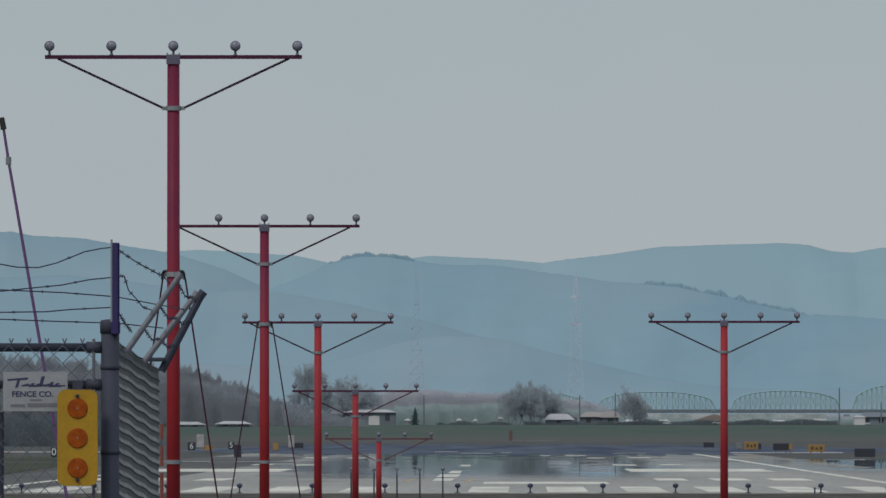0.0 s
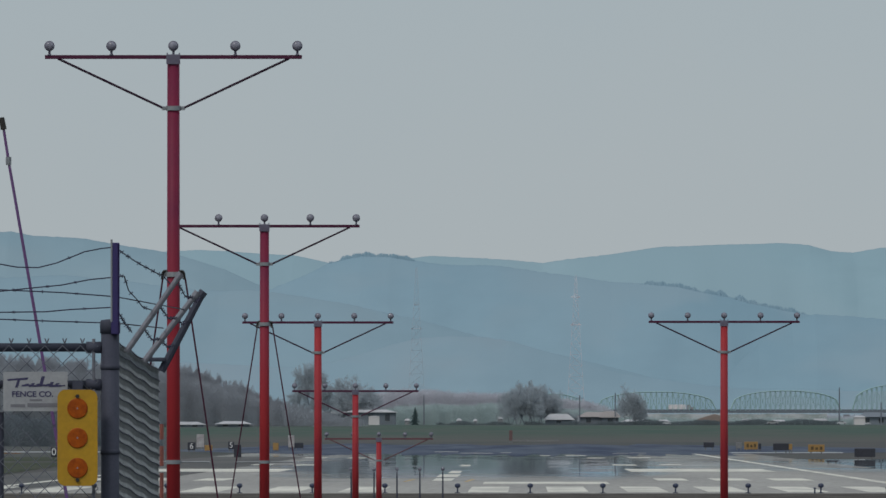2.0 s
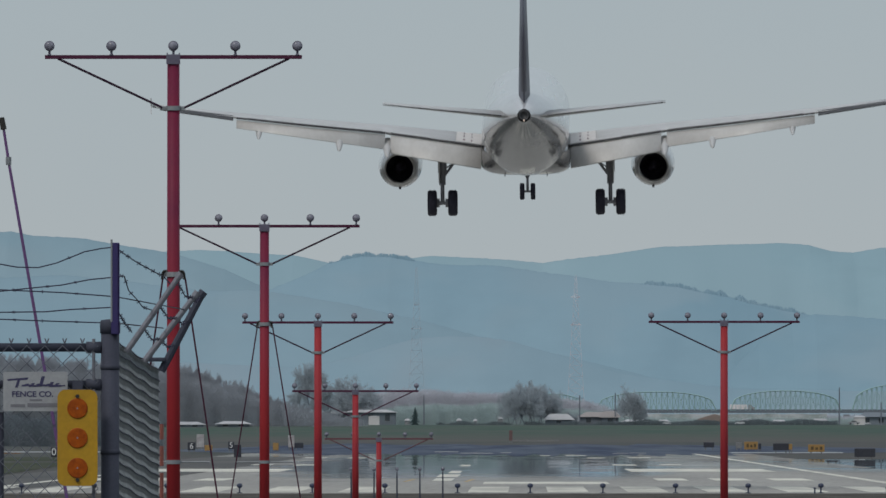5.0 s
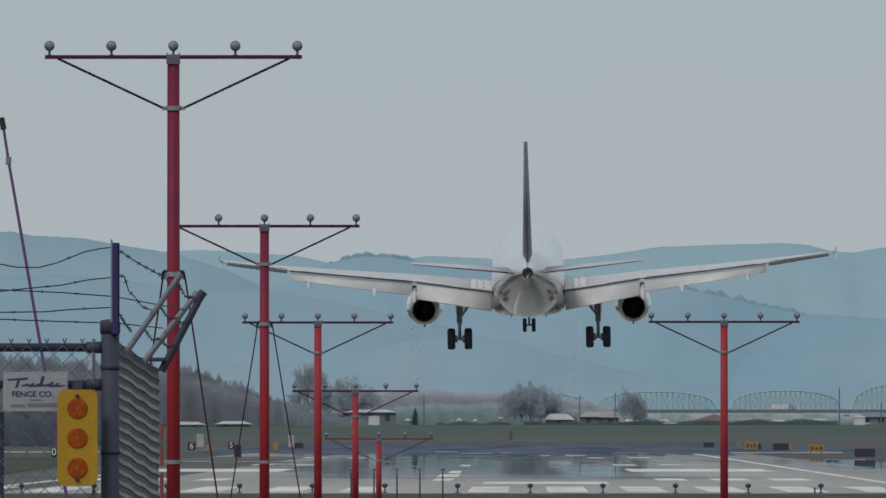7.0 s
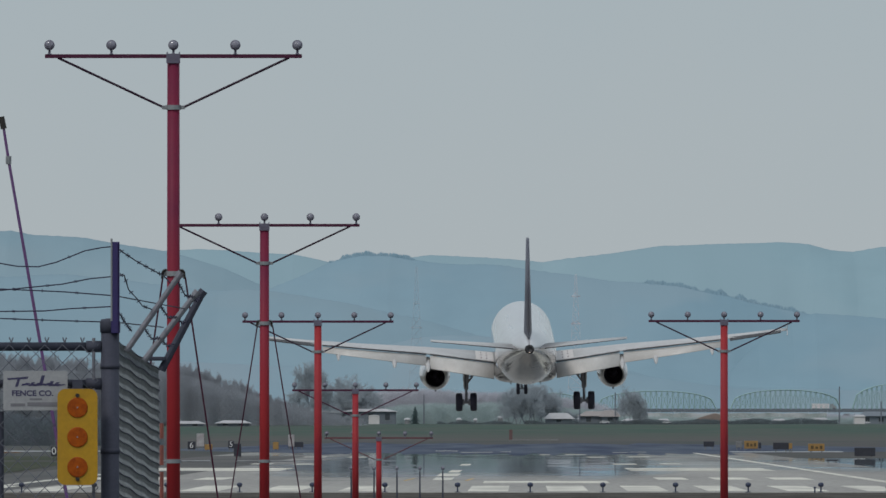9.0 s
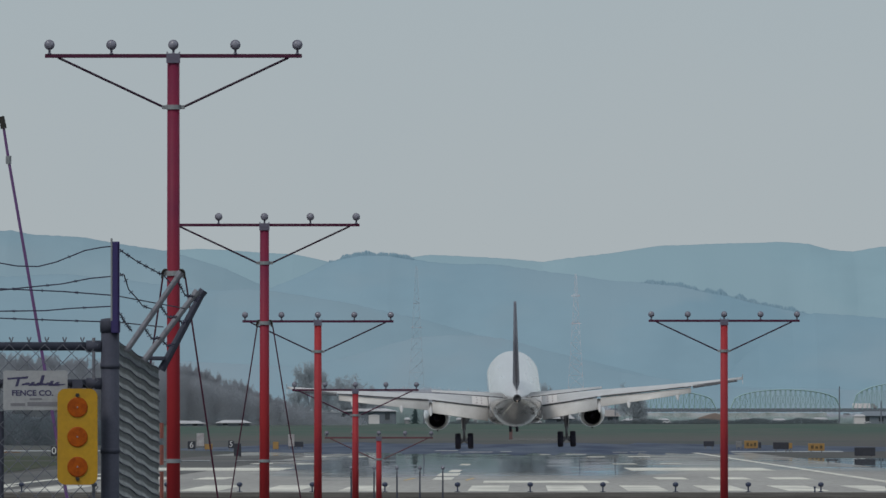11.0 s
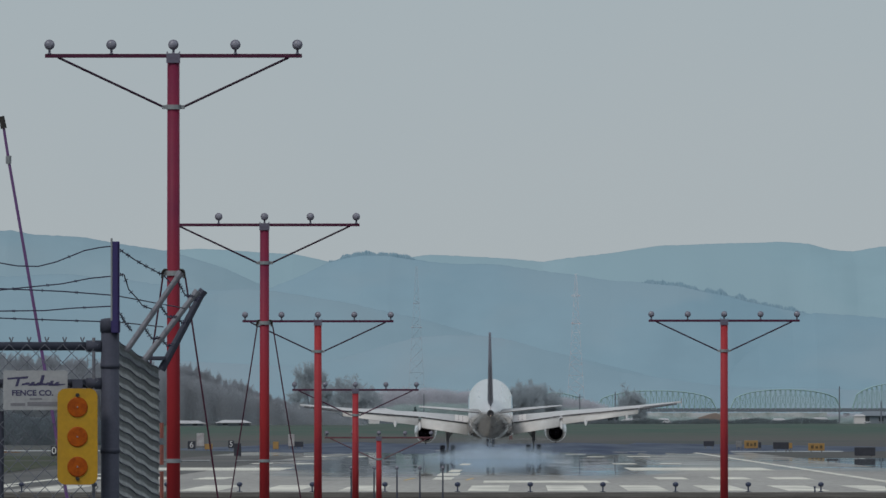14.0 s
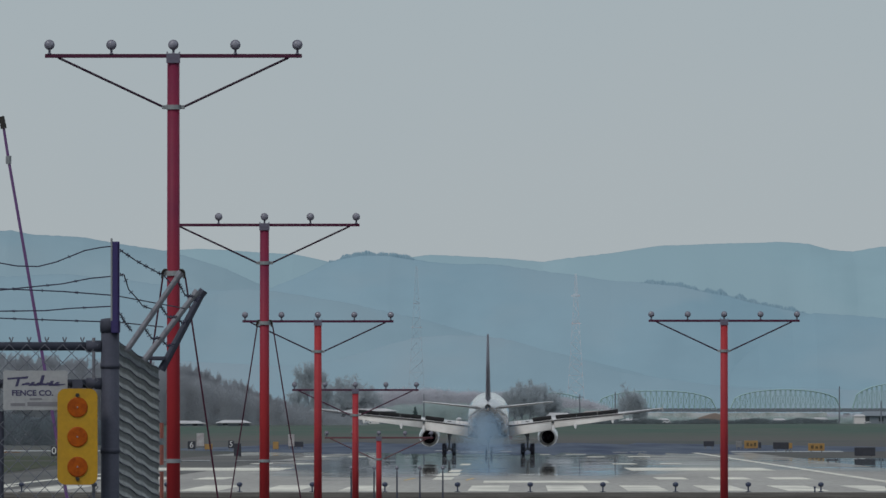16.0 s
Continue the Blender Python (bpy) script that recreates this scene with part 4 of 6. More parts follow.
def build_hills():
    def line(D, pts):
        return [((a - 927) * D / 25000, 2.73 + (758 - b) * D / 25000) for a, b in pts]
    far = [(-600, 450), (150, 448), (280, 446), (350, 443), (420, 446), (520, 452), (580, 466), (680, 463), (760, 454), (850, 457), (900, 460), (960, 466),
           (1000, 460), (1080, 450), (1170, 437), (1270, 434), (1380, 431), (1430, 434), (1470, 444), (1510, 447), (1560, 439), (1640, 436), (2200, 450)]
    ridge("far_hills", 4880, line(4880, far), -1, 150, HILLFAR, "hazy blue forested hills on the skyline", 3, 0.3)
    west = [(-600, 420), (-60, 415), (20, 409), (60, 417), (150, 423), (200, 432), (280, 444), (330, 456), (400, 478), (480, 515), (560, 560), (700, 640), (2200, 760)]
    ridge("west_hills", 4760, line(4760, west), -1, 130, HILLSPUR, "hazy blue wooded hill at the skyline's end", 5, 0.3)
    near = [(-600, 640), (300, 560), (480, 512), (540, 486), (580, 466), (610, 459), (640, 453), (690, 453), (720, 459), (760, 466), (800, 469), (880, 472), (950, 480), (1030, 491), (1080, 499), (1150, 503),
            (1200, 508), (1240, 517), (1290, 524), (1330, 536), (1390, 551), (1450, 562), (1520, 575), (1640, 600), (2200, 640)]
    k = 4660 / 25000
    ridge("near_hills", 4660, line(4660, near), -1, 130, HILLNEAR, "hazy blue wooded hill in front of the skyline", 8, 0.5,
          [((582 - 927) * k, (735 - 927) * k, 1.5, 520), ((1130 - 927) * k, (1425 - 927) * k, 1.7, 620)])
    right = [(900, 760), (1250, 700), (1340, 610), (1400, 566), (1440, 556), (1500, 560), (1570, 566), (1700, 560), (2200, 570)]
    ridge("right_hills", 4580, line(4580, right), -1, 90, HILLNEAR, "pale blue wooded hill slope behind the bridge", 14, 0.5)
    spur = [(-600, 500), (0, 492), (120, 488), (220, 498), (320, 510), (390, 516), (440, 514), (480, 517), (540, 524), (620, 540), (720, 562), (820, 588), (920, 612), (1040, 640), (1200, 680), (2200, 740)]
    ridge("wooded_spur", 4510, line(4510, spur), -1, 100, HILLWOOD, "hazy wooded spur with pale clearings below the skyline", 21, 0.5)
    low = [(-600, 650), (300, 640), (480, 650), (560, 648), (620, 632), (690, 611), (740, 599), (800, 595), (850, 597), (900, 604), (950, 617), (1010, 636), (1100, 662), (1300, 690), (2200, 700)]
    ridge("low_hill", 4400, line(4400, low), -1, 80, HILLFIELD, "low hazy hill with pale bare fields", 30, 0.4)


def grow(verts, faces, tubes, rng, p, way, length, r, depth, thin, up=0.16, open_out=0.0):
    """One bare limb with its side branches: tubes down to the smaller branches, slivers for the twigs."""
    steps = 4 if depth else 2
    pts = [p]
    for _ in range(steps):
        way = (way + Vector((rng.gauss(0, 0.13), rng.gauss(0, 0.13), rng.gauss(up, 0.1)))).normalized()
        pts.append(pts[-1] + way * length / steps)
    if depth >= 2:
        for k, (a, b) in enumerate(zip(pts, pts[1:])):
            tube(tubes, a, b, r * (1 - 0.75 * k / steps), r * (1 - 0.75 * (k + 1) / steps), 5, cap=False)
    else:
        for k, (a, b) in enumerate(zip(pts, pts[1:])):
            side = (b - a).cross(Vector((0, 1, 0))).normalized() * max(thin, r * (1 - 0.6 * k / steps))
            n0 = len(verts)
            verts.extend((tuple(a - side), tuple(a + side), tuple(b + side * 0.6), tuple(b - side * 0.6)))
            faces.append((n0, n0 + 1, n0 + 2, n0 + 3))
    if depth:
        for k in range({3: 24, 2: 12, 1: 9}[depth]):
            f = rng.uniform(0.28 if depth == 3 else 0.15, 0.98)
            a = pts[int(f * steps)].lerp(pts[min(steps, int(f * steps) + 1)], f * steps % 1)
            turn, tilt = rng.uniform(0, 2 * math.pi), rng.uniform(0.45, 0.95) + open_out
            flat = way.orthogonal().normalized()
            out = Matrix.Rotation(turn, 3, way) @ flat
            grow(verts, faces, tubes, rng, a, (way * math.cos(tilt) + out * math.sin(tilt)).normalized(), length * rng.uniform(0.36, 0.62) * (1.15 - 0.55 * f + open_out * 0.5), r * 0.5, depth - 1, thin, up, open_out)


def bare_tree(x, y, base, h, w, seed, label="leafless grey deciduous tree on the far bank", stems=1, thin=0.0023):
    """Stems that fork into limbs, side branches and fine twigs, scaled to the tree's height and width."""
    rng = random.Random(seed)
    t = thing("bare_tree", x, y, base, label, "tree", "far trees")
    verts, faces, trunks = [], [], []
    for k in range(stems):
        bm = B()
        lean = Vector((rng.gauss(0, 0.12) if stems == 1 else (k / (stems - 1) - 0.5) * 0.55, rng.gauss(0, 0.12), 1)).normalized()
        grow(verts, faces, bm, rng, Vector(((k - (stems - 1) / 2) * 0.06, 0, 0)), lean, 1.0 if k == 0 else rng.uniform(0.75, 0.95), 0.018, 3, thin, 0.06, 0.22)
        trunks.append(bm)
    top = max(v[2] for v in verts)
    spread = sorted(v[0] for v in verts)
    west, east = spread[int(len(spread) * 0.03)], spread[int(len(spread) * 0.97)]
    fit = Matrix.Diagonal((1.08 * w / (east - west), w / (east - west), h / top))
    mid = Vector(((east + west) / 2, 0, 0))
    for bm in trunks:
        for v in bm.verts:
            v.co = fit @ (v.co - mid * min(1.0, v.co.z / top * 2))
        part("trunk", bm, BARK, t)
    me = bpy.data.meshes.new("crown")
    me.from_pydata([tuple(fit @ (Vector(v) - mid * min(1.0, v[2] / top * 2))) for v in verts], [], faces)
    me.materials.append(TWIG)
    crown = new("crown", me)
    crown.parent = t
    crown["label"] = "thin bare twigs"
    return t


def tree_belt(name, y, pts, base, seed, label, mat, step):
    """A wood of bare trees under an uneven outline: each with a stem, limbs and twigs of its own."""
    rng = random.Random(seed)
    patterns = []
    for k in range(5):
        bm, verts, faces = B(), [], []
        grow(verts, faces, bm, rng, Vector((0, 0, 0)), Vector((rng.gauss(0, 0.06), 0, 1)).normalized(), 1.0, 0.011, 3, 0.0022, 0.24)
        bm.verts.ensure_lookup_table()
        bm.verts.index_update()
        n0 = len(verts)
        verts += [tuple(v.co) for v in bm.verts]
        faces += [tuple(v.index + n0 for v in f.verts) for f in bm.faces]
        top = max(v[2] for v in verts)
        patterns.append((np.array(verts) / top, faces))
        bm.free()
    xs, hs = [p[0] for p in pts], [p[1] for p in pts]
    allv, allf, n0 = [], [], 0
    x = xs[0]
    while x < xs[-1]:
        h = (float(np.interp(x, xs, hs)) - base) * rng.choice((1.0, 1.0, 0.97, 0.9, 0.8, 0.6))
        v, f = patterns[rng.randrange(5)]
        s = rng.choice((-1, 1)) * rng.uniform(0.55, 0.8)
        allv.append(v * (s * max(h, 4.5), max(h, 4.5) * 0.6, h) + (x, y + rng.uniform(-8, 8), base))
        allf += [tuple(i + n0 for i in q) for q in f]
        n0 += len(v)
        x += step * rng.uniform(0.5, 1.5)
    me = bpy.data.meshes.new(name)
    me.from_pydata(np.concatenate(allv).tolist(), [], allf)
    me.materials.append(mat)
    return tagged(new(name, me), label, "woods", kind="stuff")


def fir(x, y, base, h, seed):
    rng = random.Random(seed)
    t = thing("fir_tree", x, y, base, "small dark evergreen conifer on the far bank", "tree", "far trees")
    bm = B()
    tube(bm, (0, 0, 0), (0, 0, h), 0.12, 0.02, 6)
    part("trunk", bm, BARK, t)
    bm = B()
    for i in range(90):
        z = h * (0.12 + 0.88 * i / 90)
        r = (1 - i / 90) ** 0.8 * h * 0.42 * rng.uniform(0.35, 1.15) + 0.08
        a = i * 2.4
        tube(bm, (0, 0, z), (r * math.cos(a), r * math.sin(a), z - r * 0.35), 0.16, 0.03, 4)
    part("crown", bm, FIR, t)


def house(x, y, z, w, h, roof_h, wall, roof, label, over=0.6, deep=9.0, windows=True):
    t = thing("house", x, y, z, label, "building", "far buildings")
    bm = B()
    box(bm, -w / 2, w / 2, 0, deep, 0, h)
    part("wall", bm, wall, t)
    bm = B()
    a = w / 2 + over
    prof = [(-a, h - 0.15), (-a * 0.55, h + roof_h), (a * 0.55, h + roof_h), (a, h - 0.15)]
    loft(bm, [[(u, -over, v) if v < h else (u, deep * 0.3, v) for u, v in prof], [(u, deep + over, v) if v < h else (u, deep * 0.7, v) for u, v in prof]])
    part("roof", bm, roof, t)
    n = max(1, int(w / 3.2)) if windows else 0
    for i in range(n):
        u = -w / 2 + (i + 0.5) * w / n
        bm = B()
        box(bm, u - 0.55, u + 0.55, -0.05, 0.03, h * 0.35, h * 0.8)
        win = part("window", bm, PANE, t)
        bm = B()
        box(bm, u - 0.65, u + 0.65, -0.09, 0.02, h * 0.35 - 0.12, h * 0.35 - 0.02)
        part("sill", bm, HOUSEWALL, win)
    return t


def woods(name, y, pts, base, seed, label, mat=WOODS, step=1.0, size=1.3, count=260, width=0.022, stems=True):
    """A far belt of bare trees: crowns of fine upright twigs under an uneven outline, with thin stems below."""
    rng = random.Random(seed)
    verts, faces = [], []
    xs, hs = [p[0] for p in pts], [p[1] for p in pts]

    def sliver(c, d, w):
        n0 = len(verts)
        side = Vector((d.z, 0.3 * d.x, -d.x))
        side = side.normalized() * w if side.length > 0.001 else Vector((w, 0, 0))
        verts.extend((tuple(c - side), tuple(c + side), tuple(c + d)))
        faces.append((n0, n0 + 1, n0 + 2))
    x = xs[0]
    while x < xs[-1]:
        h = float(np.interp(x, xs, hs))
        u, yy = x + rng.uniform(-0.5, 0.5) * step, y + rng.uniform(-9, 9)
        top = h - size * 0.9 + rng.gauss(0, 0.16) * size
        if stems:
            sliver(Vector((u, yy, base)), Vector((rng.gauss(0, 0.3), 0, top - base)), 0.1)
        z = top
        while z > base - 0.2:
            for _ in range(count):
                c = Vector((u + rng.gauss(0, 0.75) * size, yy + rng.gauss(0, 0.8) * size, max(base, z + rng.gauss(0, 0.42) * size)))
                d = Vector((rng.gauss(0, 0.5), rng.gauss(0, 0.5), rng.uniform(0.2, 1.0))).normalized() * size * rng.uniform(0.25, 0.7)
                sliver(c, d, width)
            z -= size * 1.1
        x += step
    me = bpy.data.meshes.new(name)
    me.from_pydata(verts, [], faces)
    me.materials.append(mat)
    return tagged(new(name, me), label, "woods", kind="stuff")


def build_far_bank():
    # grassy levee across the end of the airfield
    bm = B()
    prof = [(2880, -0.03), (2990, 1.0), (3100, 2.854), (3180, 3.366), (3240, 3.508), (3500, 3.0), (3600, -0.05)]
    n = 80
    rows = []
    for y, z in prof:
        rows.append([bm.verts.new((-700 + 1400 * i / n, y + 6 * noise.noise((i * 0.2, y, 0)), z + (0.12 * noise.noise((i * 0.35, y * 0.01, 2)) if z > 1 else 0))) for i in range(n + 1)])
    for r, s in zip(rows, rows[1:]):
        for i in range(n):
            bm.faces.new((r[i], r[i + 1], s[i + 1], s[i]))
    tagged(link("levee", bm, BANKGRASS), "long low grass bank across the end of the airfield", "embankment", kind="structure")
    D = 3220
    k = D / 25000

    def X(a): return (a - 927) * k
    def Z(b): return 2.73 + (758 - b) * k
    base = Z(754)
    # hedges and dark scrub along the bank's top
    for i, (a, b, v) in enumerate(((775, 905, 748), (1085, 1300, 745), (1300, 1480, 744), (380, 470, 752), (930, 1085, 748))):
        pts = [(X(a + (b - a) * j / 8), Z(v + 2.5 * math.sin(j * 1.7 + i))) for j in range(9)]
        woods("hedge", D - 6, pts, base - 0.4, 20 + i, "low dark hedge along the top of the grass bank", HEDGE, 0.3, 0.35, 90, 0.03, False)
    # belt of woods on the left
    k2 = 3150 / 25000
    edge = [(-40, 622), (60, 627), (180, 634), (290, 636), (330, 642), (360, 655), (400, 668), (440, 684), (480, 700), (520, 712), (560, 725), (640, 742)]
    edge = [((a - 927) * k2, 2.73 + (758 - b) * k2) for a, b in edge]
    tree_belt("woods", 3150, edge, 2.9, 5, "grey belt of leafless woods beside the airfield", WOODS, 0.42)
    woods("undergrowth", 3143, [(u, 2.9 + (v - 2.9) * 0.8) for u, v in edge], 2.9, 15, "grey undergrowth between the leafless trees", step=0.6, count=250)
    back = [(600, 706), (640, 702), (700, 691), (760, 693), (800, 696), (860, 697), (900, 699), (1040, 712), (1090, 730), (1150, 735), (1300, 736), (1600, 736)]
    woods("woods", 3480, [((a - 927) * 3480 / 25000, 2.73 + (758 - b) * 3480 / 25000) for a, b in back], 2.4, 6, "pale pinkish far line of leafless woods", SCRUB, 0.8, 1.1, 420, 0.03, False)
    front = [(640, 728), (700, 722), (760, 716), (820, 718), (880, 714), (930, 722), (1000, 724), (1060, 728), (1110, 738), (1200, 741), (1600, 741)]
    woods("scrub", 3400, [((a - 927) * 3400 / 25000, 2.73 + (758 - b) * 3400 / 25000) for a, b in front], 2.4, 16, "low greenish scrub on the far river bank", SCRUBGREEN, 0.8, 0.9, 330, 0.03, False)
    k3 = 2100 / 25000
    edge = [(-60, 728), (20, 733), (60, 741), (110, 736), (150, 748), (190, 744), (230, 756), (285, 768)]
    woods("shrubs", 2100, [((a - 927) * k3, 2.73 + (758 - b) * k3) for a, b in edge], -0.05, 7, "dark mottled shrubs and low trees beside the airfield", SHRUB, 0.35, 0.8, 170, 0.02, False)
    k4 = 1500 / 25000
    woods("brush", 1500, [((a - 927) * k4, 2.73 + (758 - b) * k4) for a, b in ((-10, 804), (8, 801), (20, 803), (30, 802), (40, 806))], 0.0, 9, "rust-brown dead brush beside the airfield", RUST, 0.2, 0.3, 60, 0.012, False)
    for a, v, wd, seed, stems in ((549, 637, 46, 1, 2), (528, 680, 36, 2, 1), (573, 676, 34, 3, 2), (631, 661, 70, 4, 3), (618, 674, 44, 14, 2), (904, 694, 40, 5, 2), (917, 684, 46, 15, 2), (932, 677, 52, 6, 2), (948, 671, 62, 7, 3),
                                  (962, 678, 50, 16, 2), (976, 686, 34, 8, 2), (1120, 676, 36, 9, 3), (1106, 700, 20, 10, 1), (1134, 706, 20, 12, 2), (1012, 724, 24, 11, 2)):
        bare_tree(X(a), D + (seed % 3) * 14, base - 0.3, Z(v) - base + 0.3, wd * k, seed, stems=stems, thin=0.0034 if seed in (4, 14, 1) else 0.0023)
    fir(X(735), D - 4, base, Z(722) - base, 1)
    house(X(655), D + 8, base, 90 * k, Z(729) - base, 0.5, HOUSEDARK, ROOFWHITE, "low grey house with a pale flat roof on the bank")
    house(X(590), D + 30, base, 60 * k, Z(731) - base, 0.4, HOUSEDARK, ROOFWHITE, "long grey shed with a pale roof on the bank")
    house(X(662), D - 3, base - 0.2, 19 * k, Z(737) - base + 0.2, 0.1, WALLWHITE, ROOFWHITE, "small white annex on the grass bank", over=0.1, deep=4, windows=False)
    house(X(989), D + 2, base, 48 * k, Z(742) - base, 1.2, HOUSEDARK, ROOFWHITE, "low house with a pale hipped roof on the bank")
    house(X(1058), D + 12, base, 64 * k, Z(737) - base, 1.0, HOUSEDARK, ROOFBROWN, "brown-roofed house on the grass bank")
    house(X(1080), D + 4, base, 30 * k, Z(738) - base, 1.3, HOUSEDARK, ROOFBROWN, "brown-roofed house on the grass bank")
    house(X(1550), D + 16, base, 50 * k, Z(737) - base, 0.9, HOUSEDARK, HOUSEDARK, "dark house with a dark roof on the bank")
    house(X(1522), D + 2, base, 19 * k, Z(738) - base, 0.3, WALLWHITE, ROOFWHITE, "small white house on the bank", over=0.2, windows=False)
    house(X(1030), D + 60, base, 40 * k, Z(744) - base, 0.5, HOUSEWALL, ROOFWHITE, "pale house behind the grass bank")
    house(X(1130), D + 60, base, 50 * k, Z(746) - base, 0.5, HOUSEWALL, ROOFWHITE, "pale house behind the grass bank")
    house(X(350), D - 108, Z(758), 58 * k, Z(751) - Z(758), 0.5, HOUSEDARK, ROOFWHITE, "low shed with a pale roof by the woods")
    house(X(430), D - 108, Z(758), 54 * k, Z(750) - Z(758), 0.5, HOUSEDARK, ROOFWHITE, "low shed with a pale roof by the woods")
    for a, v, wd in ((808, 741, 8), (838, 742, 6), (884, 738, 9), (713, 741, 9)):
        house(X(a), D + 120, base - 0.3, wd * k, Z(v) - base, 0.35, HOUSEWALL, ROOFWHITE, "tiny pale house among scrub on the far bank", over=0.2, deep=4, windows=False)
    # bright river-bank sheds under the bridge
    for a, b, v in ((1126, 1150, 742), (1330, 1352, 742), (1462, 1490, 741), (1388, 1412, 743), (1176, 1196, 743)):
        house(X((a + b) / 2), D + 150, base - 0.3, (b - a) * k, Z(v) - base, 0.4, HOUSEWALL, ROOFWHITE, "long pale shed on the river bank behind the levee", over=0.3)
    bm = B()
    for i in range(24):
        u0, u1 = X(1115) + (X(1500) - X(1115)) * i / 24, X(1115) + (X(1500) - X(1115)) * (i + 1) / 24
        v0, v1 = (Z(731.3) + 0.12 * math.sin(j * 1.9) for j in (i, i + 1))
        sheet(bm, [(u0, D + 220, 2.0), (u1, D + 220, 2.0), (u1, D + 222, v1), (u0, D + 222, v0)])
        sheet(bm, [(u0, D + 222, v0), (u1, D + 222, v1), (u1, D + 250, 2.0), (u0, D + 250, 2.0)])
    tagged(link("far_shore", bm, SHORE), "pale gravel river shore beyond the grass bank", "shore", kind="structure")
    bm = B()
    pts = [(1226, 748), (1240, 741), (1256, 736), (1268, 733), (1277, 735), (1283, 748)]
    loft(bm, [[(X(a), D + 30 + w, Z(min(750, b + 0.6 * w))) for a, b in pts] + [(X(1283), D + 30 + w, base - 0.3), (X(1226), D + 30 + w, base - 0.3)] for w in (0, 6)])
    tagged(link("dirt_mound", bm, MOUND), "brown heap of bare earth on the bank", "mound")
    # posts
    for a, v in ((750, 700), (1026, 700), (1089, 696), (1486, 686), (1560, 712)):
        t = thing("utility_pole", X(a), D + 4, base, "thin dark wooden utility pole on the bank", "pole", "utility poles")
        bm = B()
        tube(bm, (0, 0, 0), (0, 0, Z(v) - base), 0.18, 0.12, 6)
        part("pole", bm, BARK, t)
        if a != 1026:
            continue
        bm = B()
        box(bm, -0.9, 0.9, -0.05, 0.05, Z(v) - base - 0.7, Z(v) - base - 0.55)
        part("crossarm", bm, BARK, t)


def car(x, y, z, length, label):
    h = length / 4.3
    t = thing("car", x, y, z, label, "car", "cars on the bank")
    L = length / 2
    bm = B()
    prof = [(-L, 0.35), (-L, 0.75), (-L * 0.9, 0.95), (-L * 0.62, 1.0), (-L * 0.4, 1.42), (L * 0.3, 1.42), (L * 0.58, 0.98), (L * 0.95, 0.85), (L, 0.6), (L, 0.35)]
    loft(bm, [[(u, v, w * h) for u, w in prof] for v in (-0.85 * h, 0.85 * h)])
    part("body", bm, CARWHITE, t)
    bm = B()
    loft(bm, [[(u, v, w * h) for u, w in ((-L * 0.52, 1.02), (-L * 0.37, 1.34), (L * 0.26, 1.34), (L * 0.46, 1.02))] for v in (-0.87 * h, 0.87 * h)])
    part("window", bm, PANE, t)
    for u in (-L * 0.62, L * 0.62):
        for v in (-0.8 * h, 0.8 * h):
            bm = B()
            lathe(bm, [(-0.1 * h, 0.0), (-0.1 * h, 0.3 * h), (0.1 * h, 0.3 * h), (0.1 * h, 0.0)], "Y", 14, (u, v, 0.31 * h))
            part("wheel", bm, BLACK, t)
    return t


def truck(x, y, z):
    t = thing("truck", x, y, z, "pale lorry with a faded pink box trailer on the bridge", "lorry")
    bm = B()
    box(bm, -3.2, 1.4, -1.1, 1.1, 0.5, 1.75, 0.05)
    part("trailer", bm, TRAILER, t, "faded pink box trailer")
    bm = B()
    loft(bm, [[(u, v, w) for u, w in ((1.6, 0.4), (1.6, 1.7), (2.5, 1.7), (2.9, 1.1), (3.4, 1.0), (3.4, 0.4))] for v in (-1.0, 1.0)])
    part("cab", bm, CARWHITE, t, "white cab")
    for u in (-2.6, -1.9, 0.6, 2.7):
        for v in (-0.95, 0.95):
            bm = B()
            lathe(bm, [(-0.12, 0.0), (-0.12, 0.32), (0.12, 0.32), (0.12, 0.0)], "Y", 12, (u, v, 0.32))
            part("wheel", bm, BLACK, t)
    return t


